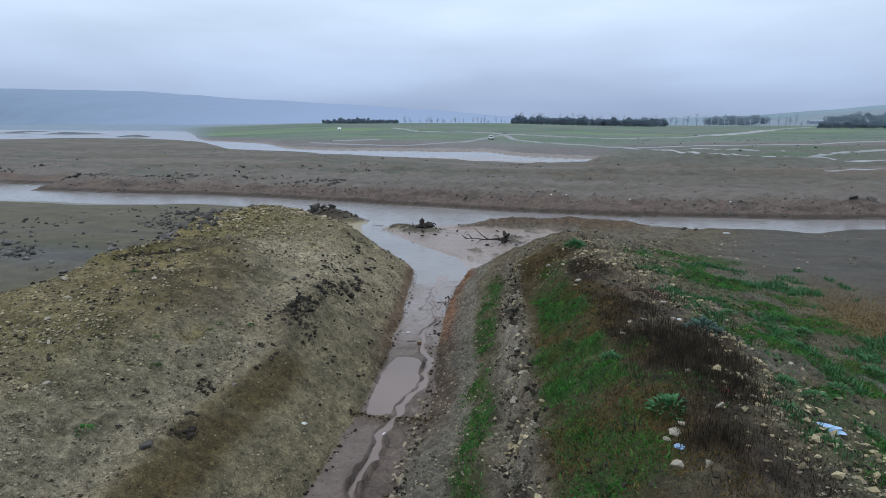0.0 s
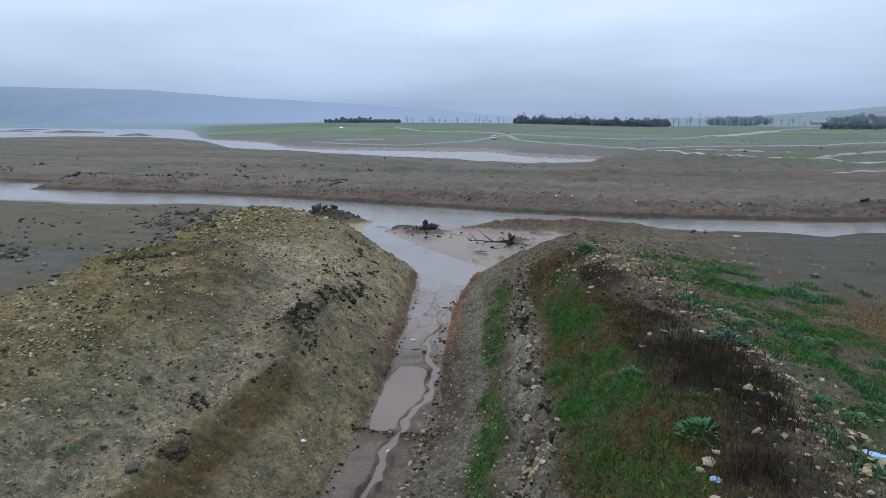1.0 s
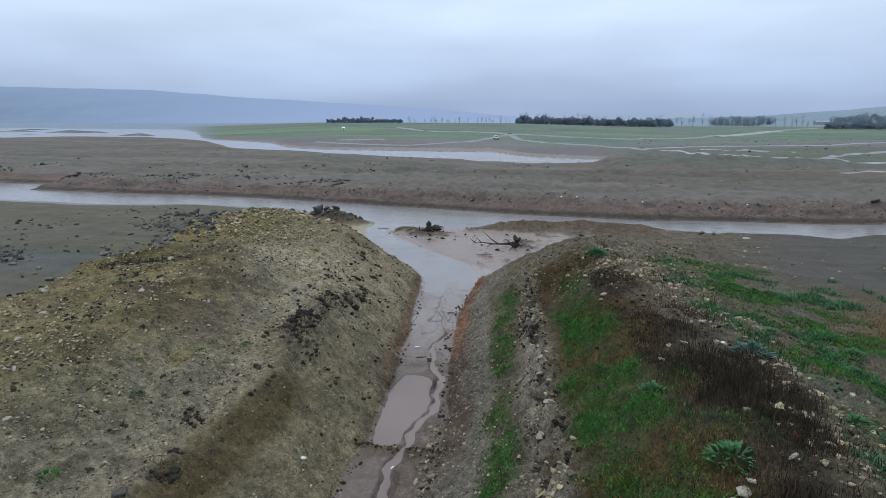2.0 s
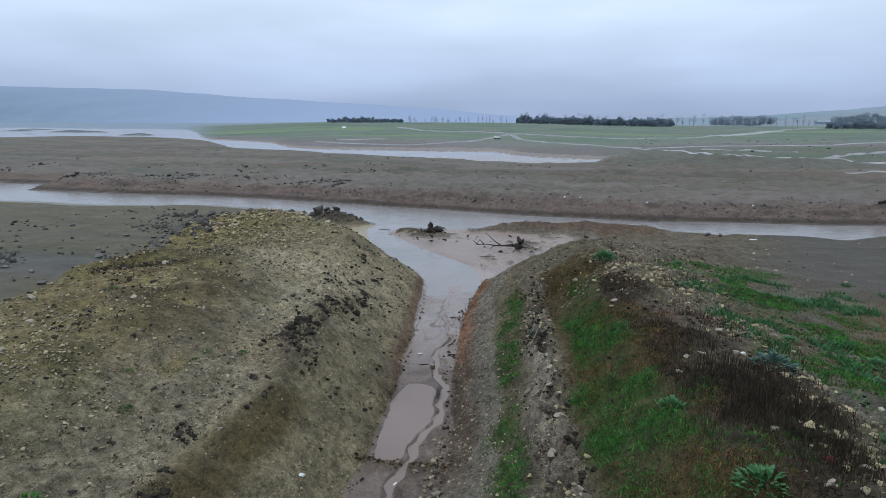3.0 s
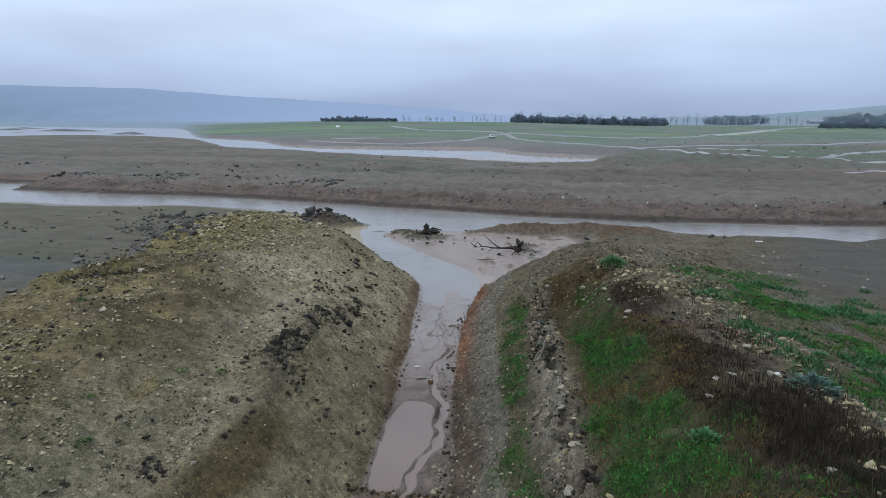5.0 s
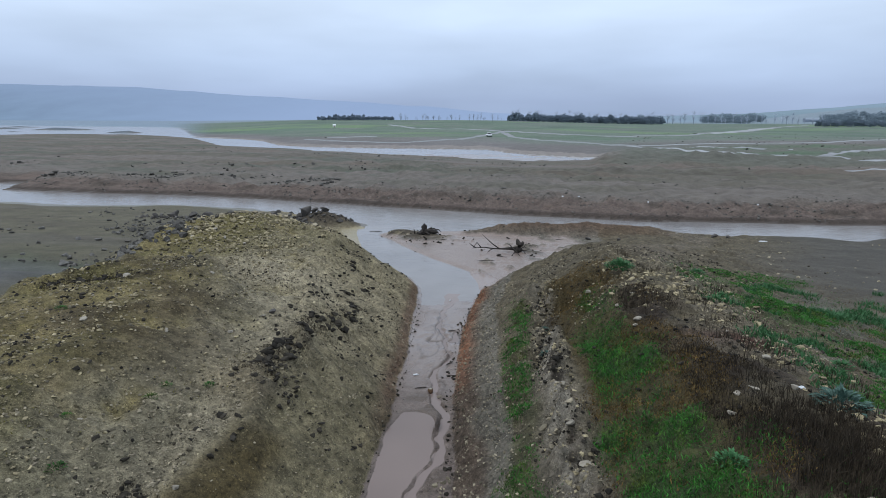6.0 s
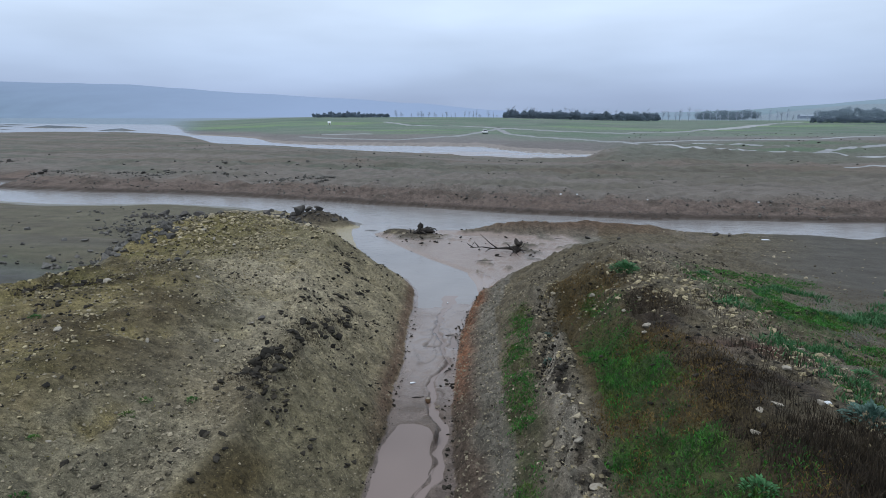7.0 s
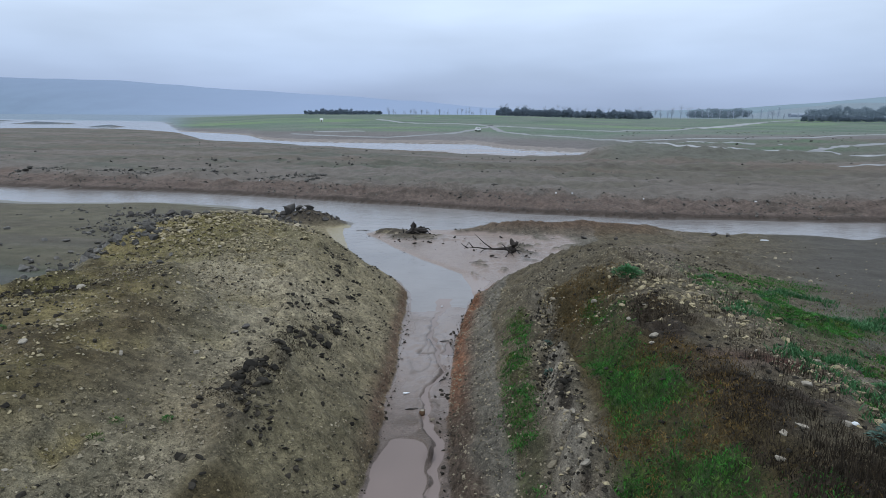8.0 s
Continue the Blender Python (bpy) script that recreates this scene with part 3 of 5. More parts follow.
    paint(m * step(0.8, 1.6, d) * (1 - step(4.5, 6.5, d + mid)) * step(0.2, 0.8, fbm(x, y * 2, 4.0, 4, 93, 0.65)) * 0.6, (0.165, 0.122, 0.100))
    paint(m * step(-2, 0, d) * (1 - step(0.5, 1.1, d + 0.4 * mid)), (0.075, 0.058, 0.048))
    paint(m * np.exp(-((d - 4.3) / 0.8) ** 2) * step(-0.2, 0.5, big) * 0.5, (0.20, 0.165, 0.14))
    paint(m * step(-0.3, 0.6, fbm(x, y * 3.5, 34, 4, 8)) * step(6, 14, d) * 0.8, (0.108, 0.102, 0.078))
    paint(m * step(0.1, 0.8, fbm(x, y * 5, 16, 4, 18)) * step(4, 9, d) * 0.5, (0.175, 0.155, 0.138))
    paint(m * step(0.2, 0.8, fbm(x, y * 6, 22, 3, 19)) * step(6, 12, d) * 0.5, (0.082, 0.072, 0.062))
    paint(m * step(0.0, 0.7, fbm(x, y * 3, 18, 3, 9)) * step(14, 30, d) * 0.5, (0.15, 0.115, 0.095))
    paint(m * hump(x, y, 36, 111, 15, 4.5) * 0.9, (0.098, 0.072, 0.060))
    paint(m * step(0.0, 0.5, fbm(x, y * 2.5, 12, 4, 20, 0.65)) * step(8, 16, d) * (1 - step(-25, 15, x)) * 0.55, (0.080, 0.098, 0.076))
    paint((shoal & m) * 1.0, (0.25, 0.215, 0.205))
    # field colours are paled and blued, haze painted in
    green = m * (far > 12)
    paint(green * 1.0, (0.148, 0.138, 0.134))
    paint(green * step(0.0, 0.6, fbm(x, y, 20, 4, 90, 0.6)) * 0.6, (0.185, 0.178, 0.178))
    paint(green * step(48, 88, far + 14 * big) * 0.95, (0.112, 0.168, 0.118))
    paint(green * step(-0.2, 0.5, fbm(x, y, 34, 4, 13, 0.65)) * step(45, 80, far) * 0.7, (0.085, 0.118, 0.098))
    paint(green * step(-0.2, 0.5, fbm(x * 0.6, y, 14, 4, 91, 0.7)) * step(40, 80, far) * 0.45, (0.090, 0.125, 0.092))
    paint(green * step(0.1, 0.7, fbm(x, y, 26, 4, 15, 0.65)) * step(15, 45, far) * 0.6, (0.175, 0.172, 0.165))
    paint(green * step(-0.1, 0.6, fbm(x, y * 2, 60, 3, 11)) * step(30, 60, far) * 0.6, (0.150, 0.178, 0.150))
    paint(green * step(0.2, 0.8, fbm(x * 0.7, y, 50, 4, 12, 0.6)) * step(60, 100, far) * 0.8, (0.150, 0.230, 0.112))
    paint(m * dry * (1 - step(150, 230, y)) * step(90, 110, y) * 0.7, (0.115, 0.125, 0.105))
    paint(m * (hump(x, y, 57, 140, 17, 13) + 0.7 * hump(x, y, 84, 170, 22, 14)) * step(-0.4, 0.4, fbm(x, y, 12, 3, 21)), (0.085, 0.145, 0.085))
    paint(m * (far > -8) * (far < 14) * (1 - dry), (0.24, 0.215, 0.20))
    # farthest land and the islands turn blue-grey in colour, as haze
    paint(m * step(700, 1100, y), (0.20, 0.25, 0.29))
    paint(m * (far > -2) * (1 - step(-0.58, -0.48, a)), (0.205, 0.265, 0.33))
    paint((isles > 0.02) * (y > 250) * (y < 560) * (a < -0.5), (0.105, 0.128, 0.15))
    film = step(-0.35, 0.25, fbm(x, y * 0.7, 1.3, 3, 76))
    wet = np.where(mud, np.interp(y, [18, 21, 24], [0.50, 0.62, 0.78]) + 0.2 * film * step(19, 22, y) - 0.25 * (x > stream(y) + 0.15) * (y < 20), 0.0)
    wet = np.maximum(wet, 0.75 * sandy)
    wet = np.maximum(wet, 0.8 * (shoal & m))
    wet = np.maximum(wet, 0.7 * (np.abs(z) < 0.10) * (y > 30))
    grit = np.clip(0.15 + on_l + on_r + 0.5 * (m & (d < 5)), 0, 1) * (1 - step(60, 90, y))
    return z, col, wet, grit


def axis(lo, hi, fine, grow, reach_lo, reach_hi, grow_lo=None):
    mid = list(np.arange(lo, hi + 1e-6, fine))
    up, s = [], fine
    while mid[-1] + sum(up) < reach_hi:
        s *= grow
        up.append(s)
    down, s = [], fine
    while mid[0] - sum(down) > reach_lo:
        s *= grow_lo or grow
        down.append(s)
    return np.array([*(mid[0] - np.cumsum(down))[::-1], *mid, *(mid[-1] + np.cumsum(up))])


def grid_mesh(name, xs, ys, z):
    nx, ny = len(xs), len(ys)
    co = np.empty((ny, nx, 3))
    co[..., 0], co[..., 1], co[..., 2] = xs[None, :], ys[:, None], z
    n = np.arange(nx * ny).reshape(ny, nx)
    quads = np.stack([n[:-1, :-1], n[:-1, 1:], n[1:, 1:], n[1:, :-1]], -1).reshape(-1, 4)
    return raw_mesh(name, co.reshape(-1, 3), quads, True)


def raw_mesh(name, co, faces, smooth=False):
    """A mesh from arrays: places and faces that all have the same number of corners."""
    me = bpy.data.meshes.new(name)
    k = faces.shape[1]
    me.vertices.add(len(co))
    me.vertices.foreach_set("co", np.ascontiguousarray(co, np.float32).ravel())
    me.loops.add(faces.size)
    me.loops.foreach_set("vertex_index", np.ascontiguousarray(faces, np.int32).ravel())
    me.polygons.add(len(faces))
    me.polygons.foreach_set("loop_start", np.arange(0, faces.size, k, dtype=np.int32))
    me.polygons.foreach_set("loop_total", np.full(len(faces), k, np.int32))
    me.update(calc_edges=True)
    me.polygons.foreach_set("use_smooth", np.full(len(faces), smooth))
    return me


SURFACE = {}


def lying(x, y):
    """Height of the ground's mesh at x, y, between its vertices too."""
    xs, ys, z = SURFACE["xs"], SURFACE["ys"], SURFACE["z"]
    i, j = np.clip(np.searchsorted(xs, x) - 1, 0, len(xs) - 2), np.clip(np.searchsorted(ys, y) - 1, 0, len(ys) - 2)
    u, v = (x - xs[i]) / (xs[i + 1] - xs[i]), (y - ys[j]) / (ys[j + 1] - ys[j])
    return (z[j, i] * (1 - u) + z[j, i + 1] * u) * (1 - v) + (z[j + 1, i] * (1 - u) + z[j + 1, i + 1] * u) * v


def height(x, y):
    return float(lying(x, y))


def build_ground():
    xs = axis(-14.3, 10.5, 0.09, 1.04, -4200, 4200)
    xs = np.concatenate([xs[xs < -4.3], np.arange(-4.25, -0.9, 0.045), xs[xs > -0.86]])
    ys = axis(7.5, 27.0, 0.085, 1.014, -150, 39.0, 1.08)
    over = axis(ys[-1] + 0.22, 64.0, 0.22, 1.017, ys[-1] + 0.21, 4500)
    ys = np.concatenate([ys, over[over > ys[-1] + 0.1]])
    z, col, wet, grit = terrain(xs[None, :], ys[:, None])
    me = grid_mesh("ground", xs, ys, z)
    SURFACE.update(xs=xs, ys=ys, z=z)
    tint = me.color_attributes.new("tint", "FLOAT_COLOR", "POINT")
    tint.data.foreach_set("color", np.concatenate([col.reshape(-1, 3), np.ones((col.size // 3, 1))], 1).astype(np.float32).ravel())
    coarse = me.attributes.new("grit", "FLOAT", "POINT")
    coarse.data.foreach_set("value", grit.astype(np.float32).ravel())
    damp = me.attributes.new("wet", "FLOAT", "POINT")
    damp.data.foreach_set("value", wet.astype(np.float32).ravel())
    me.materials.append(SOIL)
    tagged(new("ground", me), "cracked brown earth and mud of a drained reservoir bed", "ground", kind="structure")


build_ground()


def build_water():
    xs, ys = np.array([-4000, -400, -40, 0, 40, 400, 4000.0]), np.array([28.0, 45, 60, 150, 400, 1500, 4000])
    me = grid_mesh("water", xs, ys, np.zeros((len(ys), len(xs))))
    me.materials.append(WATER)
    tagged(new("water", me), "still grey-brown water left in the drained reservoir", "water", kind="structure")


build_water()


def build_hills(name, label, rgb, high, top, y0, crest, rough, haze):
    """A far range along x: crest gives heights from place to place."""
    g = Graph(name + "_hazy_land")
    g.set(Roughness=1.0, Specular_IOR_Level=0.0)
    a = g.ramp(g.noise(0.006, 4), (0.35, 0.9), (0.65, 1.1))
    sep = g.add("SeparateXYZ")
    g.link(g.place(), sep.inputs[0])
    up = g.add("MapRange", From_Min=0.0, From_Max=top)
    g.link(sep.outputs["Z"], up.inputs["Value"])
    away = g.add("MapRange", From_Min=haze[0], From_Max=haze[1])
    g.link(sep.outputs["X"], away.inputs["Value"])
    # mist is painted into the hills' colour: more with height and along x
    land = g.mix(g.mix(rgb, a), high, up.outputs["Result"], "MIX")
    mat = g.colour(g.mix(land, haze[2], away.outputs["Result"], "MIX"))
    xs, ts = np.linspace(crest[0][0], crest[-1][0], 260), np.linspace(0, 1, 24)
    ridge = np.interp(xs, [c[0] for c in crest], [c[1] for c in crest]) + rough * fbm(xs, 0 * xs, 420, 4, 21)
    z = ridge[None, :] * (np.sin(ts * math.pi * 0.5) ** 1.3)[:, None] - 3
    z = z + 0.04 * ridge[None, :] * fbm(xs[None, :], ts[:, None] * 900, 260, 3, 22) * (ts * (1 - ts) * 4)[:, None]
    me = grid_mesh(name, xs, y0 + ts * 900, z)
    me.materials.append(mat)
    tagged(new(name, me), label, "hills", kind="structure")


build_hills("backdrop_hills_misty", "long low hills fading blue-grey, mist painted into their colour", (0.175, 0.240, 0.305), (0.255, 0.322, 0.435), 200, 2300,
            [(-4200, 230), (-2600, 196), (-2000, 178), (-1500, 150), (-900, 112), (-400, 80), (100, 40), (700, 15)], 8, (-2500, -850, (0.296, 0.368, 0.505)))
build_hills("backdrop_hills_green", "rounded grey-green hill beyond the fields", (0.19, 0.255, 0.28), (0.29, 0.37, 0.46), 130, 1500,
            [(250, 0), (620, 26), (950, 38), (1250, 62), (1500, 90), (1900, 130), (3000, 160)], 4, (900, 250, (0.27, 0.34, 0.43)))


# ---- helpers for things ----
def part(name, bm, material, parent=None, label="", smooth=True):
    """Links a bmesh as one mesh object, under a thing or a part."""
    me = bpy.data.meshes.new(name)
    bm.normal_update()
    bm.to_mesh(me)
    bm.free()
    me.materials.append(material)
    me.polygons.foreach_set("use_smooth", np.full(len(me.polygons), smooth))
    return shared(name, me, parent, label)


def shared(name, me, parent=None, label="", m=None):
    ob = new(name, me)
    ob.parent = parent
    if m is not None:
        ob.matrix_basis = m
    return tagged(ob, label)


def standing(name, x, y, label, category, group="", turn=0.0, sink=0.0, z=None):
    """An Empty at the base of a thing, on the ground at x, y."""
    ob = new(name)
    ob.matrix_basis = pose(x, y, (height(x, y) if z is None else z) - sink, 0, 0, turn)
    return tagged(ob, label, category, group)


def tube(bm, points, radii, sides=7, seed=0, rough=0.12):
    """A tapered, knotty limb along points."""
    rng = random.Random(seed)
    rings = []
    for i, p in enumerate(points):
        p = Vector(p)
        a = Vector(points[max(i - 1, 0)])
        b = Vector(points[min(i + 1, len(points) - 1)])
        q = (b - a).to_track_quat("Z", "X")
        ring = []
        for k in range(sides):
            t = 2 * math.pi * k / sides
            r = radii[i] * (1 + rng.uniform(-rough, rough))
            ring.append(bm.verts.new(p + q @ Vector((r * math.cos(t), r * math.sin(t), 0))))
        rings.append(ring)
    for a, b in zip(rings, rings[1:]):
        for k in range(sides):
            bm.faces.new((a[k], a[(k + 1) % sides], b[(k + 1) % sides], b[k]))
    bm.faces.new(rings[0][::-1])
    bm.faces.new(rings[-1])
    return bm


def block(bm, x0, x1, y0, y1, z0, z1, bevel=0.0):
    made = bmesh.ops.create_cube(bm, size=1.0, matrix=Matrix.LocRotScale(((x0 + x1) / 2, (y0 + y1) / 2, (z0 + z1) / 2), None, (x1 - x0, y1 - y0, z1 - z0)))
    if bevel:
        edges = list({e for v in made["verts"] for e in v.link_edges})
        bmesh.ops.bevel(bm, geom=edges, offset=bevel, segments=2, affect="EDGES", profile=0.6)
    return bm


ICO = bmesh.new()
bmesh.ops.create_icosphere(ICO, subdivisions=1, radius=1.0)
ICO_V = np.array([v.co for v in ICO.verts])
ICO_F = np.array([[v.index for v in f.verts] for f in ICO.faces])
ICO.free()


OCT_V = np.array([(1, 0, 0), (-1, 0, 0), (0, 1, 0), (0, -1, 0), (0, 0, 1), (0, 0, -1.0)])
OCT_F = np.array([(0, 2, 4), (2, 1, 4), (1, 3, 4), (3, 0, 4), (2, 0, 5), (1, 2, 5), (3, 1, 5), (0, 3, 5)])


def spins(n, rng, upright=False):
    """n random turns as matrices."""
    t = rng.uniform(0, 2 * math.pi, n)
    c, s = np.cos(t), np.sin(t)
    m = np.zeros((n, 3, 3))
    m[:, 0, 0], m[:, 0, 1], m[:, 1, 0], m[:, 1, 1], m[:, 2, 2] = c, -s, s, c, 1
    if upright:
        return m
    u = rng.uniform(-0.9, 0.9, n)
    c, s = np.cos(u), np.sin(u)
    k = np.zeros((n, 3, 3))
    k[:, 0, 0], k[:, 1, 1], k[:, 1, 2], k[:, 2, 1], k[:, 2, 2] = 1, c, -s, s, c
    return m @ k


def scattered(n, box, weight, rng):
    """n places inside box (x0, x1, y0, y1), more where weight(x, y) is near 1."""
    xs, ys = [], []
    got = 0
    tries = 2 * n
    for _ in range(60):
        x, y = rng.uniform(box[0], box[1], tries), rng.uniform(box[2], box[3], tries)
        keep = rng.uniform(0, 1, tries) < weight(x, y)
        xs.append(x[keep])
        ys.append(y[keep])
        got += keep.sum()
        if got >= n:
            break
    return np.concatenate(xs)[:n], np.concatenate(ys)[:n]


def stones(name, n, box, weight, small, large, material, label, category, seed, flat=0.65, skew=3.0, chips=False):
    """Loose stones or clods past counting, as one object."""
    rng = np.random.default_rng(seed)
    x, y = scattered(n, box, weight, rng)
    n = len(x)
    z = lying(x, y)
    size = (small + (large - small) * rng.uniform(0, 1, n) ** skew) / 2
    solid, sides = (OCT_V, OCT_F) if chips else (ICO_V, ICO_F)
    corners = len(solid)
    v = solid[None] * rng.uniform(0.45, 1.3, (n, corners, 1))
    v = v * np.stack([rng.uniform(0.8, 1.3, n), rng.uniform(0.7, 1.1, n), rng.uniform(flat - 0.2, flat + 0.2, n)], -1)[:, None, :]
    v = np.einsum("nij,nkj->nki", spins(n, rng), v) * size[:, None, None]
    v += np.stack([x, y, z + 0.25 * size], -1)[:, None, :]
    f = sides[None] + (np.arange(n) * corners)[:, None, None]
    me = raw_mesh(name, v.reshape(-1, 3), f.reshape(-1, 3))
    me.materials.append(material)
    return tagged(new(name, me), label, category, kind="stuff")


def blades(name, n, box, weight, low, tall, wide, lean, material, label, category, seed, tuft=1, spread=0.05):
    """Grass or stalks past counting: each blade a bent, tapering strip."""
    rng = np.random.default_rng(seed)
    x, y = scattered(n, box, weight, rng)
    x, y = np.repeat(x, tuft), np.repeat(y, tuft)
    n = len(x)
    x, y = x + rng.normal(0, spread, n), y + rng.normal(0, spread, n)
    z = lying(x, y) - 0.01
    h = rng.uniform(low, tall, n)
    t, k, side = rng.uniform(0, 2 * math.pi, n), np.abs(rng.normal(0, lean, n)), rng.uniform(0, 2 * math.pi, n)
    bend = np.stack([np.cos(t) * k * h, np.sin(t) * k * h, h * 0.94], -1)
    across = np.stack([np.cos(side), np.sin(side), 0 * side], -1) * (wide * rng.uniform(0.6, 1.3, n))[:, None] / 2
    root = np.stack([x, y, z], -1)
    halfway = root + bend * np.array([0.35, 0.35, 0.58])
    v = np.stack([root - across, root + across, halfway - across * 0.8, halfway + across * 0.8, root + bend], 1)
    f = np.array([[0, 1, 3], [0, 3, 2], [2, 3, 4]])[None] + (np.arange(n) * 5)[:, None, None]
    me = raw_mesh(name, v.reshape(-1, 3), f.reshape(-1, 3))
    me.materials.append(material)
    return tagged(new(name, me), label, category, kind="stuff")


def d_left(x, y):
    return left_edge(y) - x


def d_right(x, y):
    return x - right_edge(y)


def lumpy(x, y, size, seed, lo=0.0, hi=0.6):
    return step(lo, hi, fbm(x, y, size, 3, seed))


# ---- dead wood at the mouth of the channel ----
def tree_stump(x, y):
    ob = standing("tree_stump", x, y, "black waterlogged tree stump standing on the sand spit", "stump", turn=20, sink=0.03)
    bm = bmesh.new()
    tube(bm, [(0, 0, 0), (-0.04, 0, 0.22), (0.0, 0.02, 0.46), (0.06, 0.03, 0.68), (0.04, 0.03, 0.76)], [0.26, 0.19, 0.15, 0.10, 0.03], 9, 1, 0.5)
    tube(bm, [(0.12, 0, 0.05), (0.19, 0, 0.3), (0.20, 0, 0.52), (0.17, 0, 0.62)], [0.17, 0.13, 0.10, 0.03], 8, 5, 0.5)
    tube(bm, [(0.1, -0.05, 0.12), (0.5, -0.1, 0.2), (0.85, -0.12, 0.14), (1.0, -0.1, 0.10)], [0.2, 0.14, 0.11, 0.03], 8, 6, 0.5)
    part("trunk", bm, DEAD_WOOD, ob)
    for a, r, up in ((0.2, 0.8, 0.3), (-0.4, 0.9, 0.1), (-1.1, 0.6, 0.02), (2.6, 0.45, 0.02), (3.5, 0.5, 0.02), (0.0, 0.55, 0.36), (-0.15, 1.0, 0.24), (1.3, 0.5, 0.05)):
        bm = bmesh.new()
        c, n = math.cos(a), math.sin(a)
        tube(bm, [(0.1 * c, 0.1 * n, 0.14), (0.5 * r * c, 0.5 * r * n, 0.12 + up * 0.4), (r * c, r * n, 0.05 + up), (1.15 * r * c, 1.15 * r * n + 0.05, 0.6 * up)], [0.10, 0.07, 0.05, 0.015], 6, 10 + int(a * 9), 0.35)
        part("root", bm, DEAD_WOOD, ob)
    bm = bmesh.new()
    tube(bm, [(-0.62, -0.1, 0), (-0.64, -0.1, 0.22), (-0.7, -0.12, 0.42)], [0.055, 0.045, 0.02], 6, 31)
    part("snag", bm, DEAD_WOOD, ob)


def fallen_tree(x, y):
    ob = standing("fallen_tree", x, y, "dark fallen tree with bare branches lying on wet sand", "log", turn=0, sink=0.02)
    bm = bmesh.new()
    tube(bm, [(0.2, 0, 0.22), (-0.3, 0.05, 0.20), (-0.8, 0.12, 0.15), (-1.3, 0.2, 0.14)], [0.12, 0.08, 0.055, 0.035], 8, 2, 0.35)
    part("trunk", bm, DEAD_WOOD, ob)
    bm = bmesh.new()
    tube(bm, [(0.1, 0, 0.0), (0.2, 0, 0.25), (0.24, -0.02, 0.5), (0.16, 0, 0.72), (0.12, 0, 0.82)], [0.20, 0.22, 0.15, 0.10, 0.03], 8, 3, 0.6)
    tube(bm, [(0.25, 0, 0.3), (0.40, -0.02, 0.5), (0.46, 0, 0.62), (0.44, 0, 0.68)], [0.14, 0.12, 0.07, 0.02], 7, 4, 0.6)
    part("root_plate", bm, DEAD_WOOD, ob)
    limbs = [[(-0.9, 0.15, 0.15), (-1.35, 0.2, 0.45), (-1.95, 0.25, 1.0)], [(-1.2, 0.2, 0.14), (-1.8, 0.1, 0.24), (-2.5, 0.0, 0.2)],
             [(-2.0, 0.06, 0.22), (-2.25, 0.0, 0.55), (-2.5, -0.05, 0.18)], [(-2.3, 0.05, 0.2), (-2.55, 0.02, 0.35), (-2.7, 0.0, 0.5)], [(-1.3, 0.2, 0.14), (-1.5, -0.1, 0.1), (-1.6, -0.3, 0.02)],
             [(0.3, 0, 0.2), (0.55, 0.1, 0.32), (0.68, 0.15, 0.55)], [(0.3, 0, 0.2), (0.5, -0.2, 0.15), (0.66, -0.4, 0.0)], [(-0.2, 0, 0.3), (0.05, -0.5, 0.2), (0.3, -1.2, 0.0)],
             [(-0.1, 0, 0.2), (-0.3, -0.1, 0.45), (-0.45, -0.1, 0.52)], [(0.25, 0, 0.2), (0.6, 0.0, 0.12), (0.85, 0.0, 0.06)], [(0.2, -0.1, 0.12), (0.0, -0.5, 0.1), (-0.2, -0.9, 0.0)]]
    for k, p in enumerate(limbs):
        bm = bmesh.new()
        tube(bm, p, [0.042, 0.028, 0.010], 5, 40 + k, 0.2)
        part("branch", bm, DEAD_WOOD, ob)


def stick(x, y, length, turn, z=None, thick=0.017, name="driftwood_stick", label="thin dark stick lying on the wet mud"):
    ob = standing(name, x, y, label, "stick", "driftwood on the mud", turn, z=z)
    bm = bmesh.new()
    tube(bm, [(-length / 2, 0, thick), (-length / 6, 0.04 * length, thick * 1.4), (length / 4, -0.03 * length, thick * 1.2), (length / 2, 0.02, thick)],
         [thick * 0.6, thick, thick * 0.9, thick * 0.4], 6, int(length * 100), 0.25)
    part("stem", bm, DEAD_WOOD, ob)


tree_stump(-5.55, 43.6)
fallen_tree(0.45, 39.2)
for x, y, length, turn, z in [(-9.2, 45.4, 0.9, 8, 0.0), (-3.05, 14.9, 0.55, -30, None), (-1.2, 36.4, 1.0, 12, None), (-0.3, 37.6, 0.6, -20, None),
                              (-4.2, 42.2, 0.7, 10, None), (-2.0, 22.2, 0.4, 60, None), (-2.7, 20.4, 0.35, 15, None), (3.4, 43.0, 0.6, 5, None), (-12.8, 46.9, 1.0, -12, None), (-2.2, 25.4, 0.35, 20, None)]:
    stick(x, y, length, turn, z)


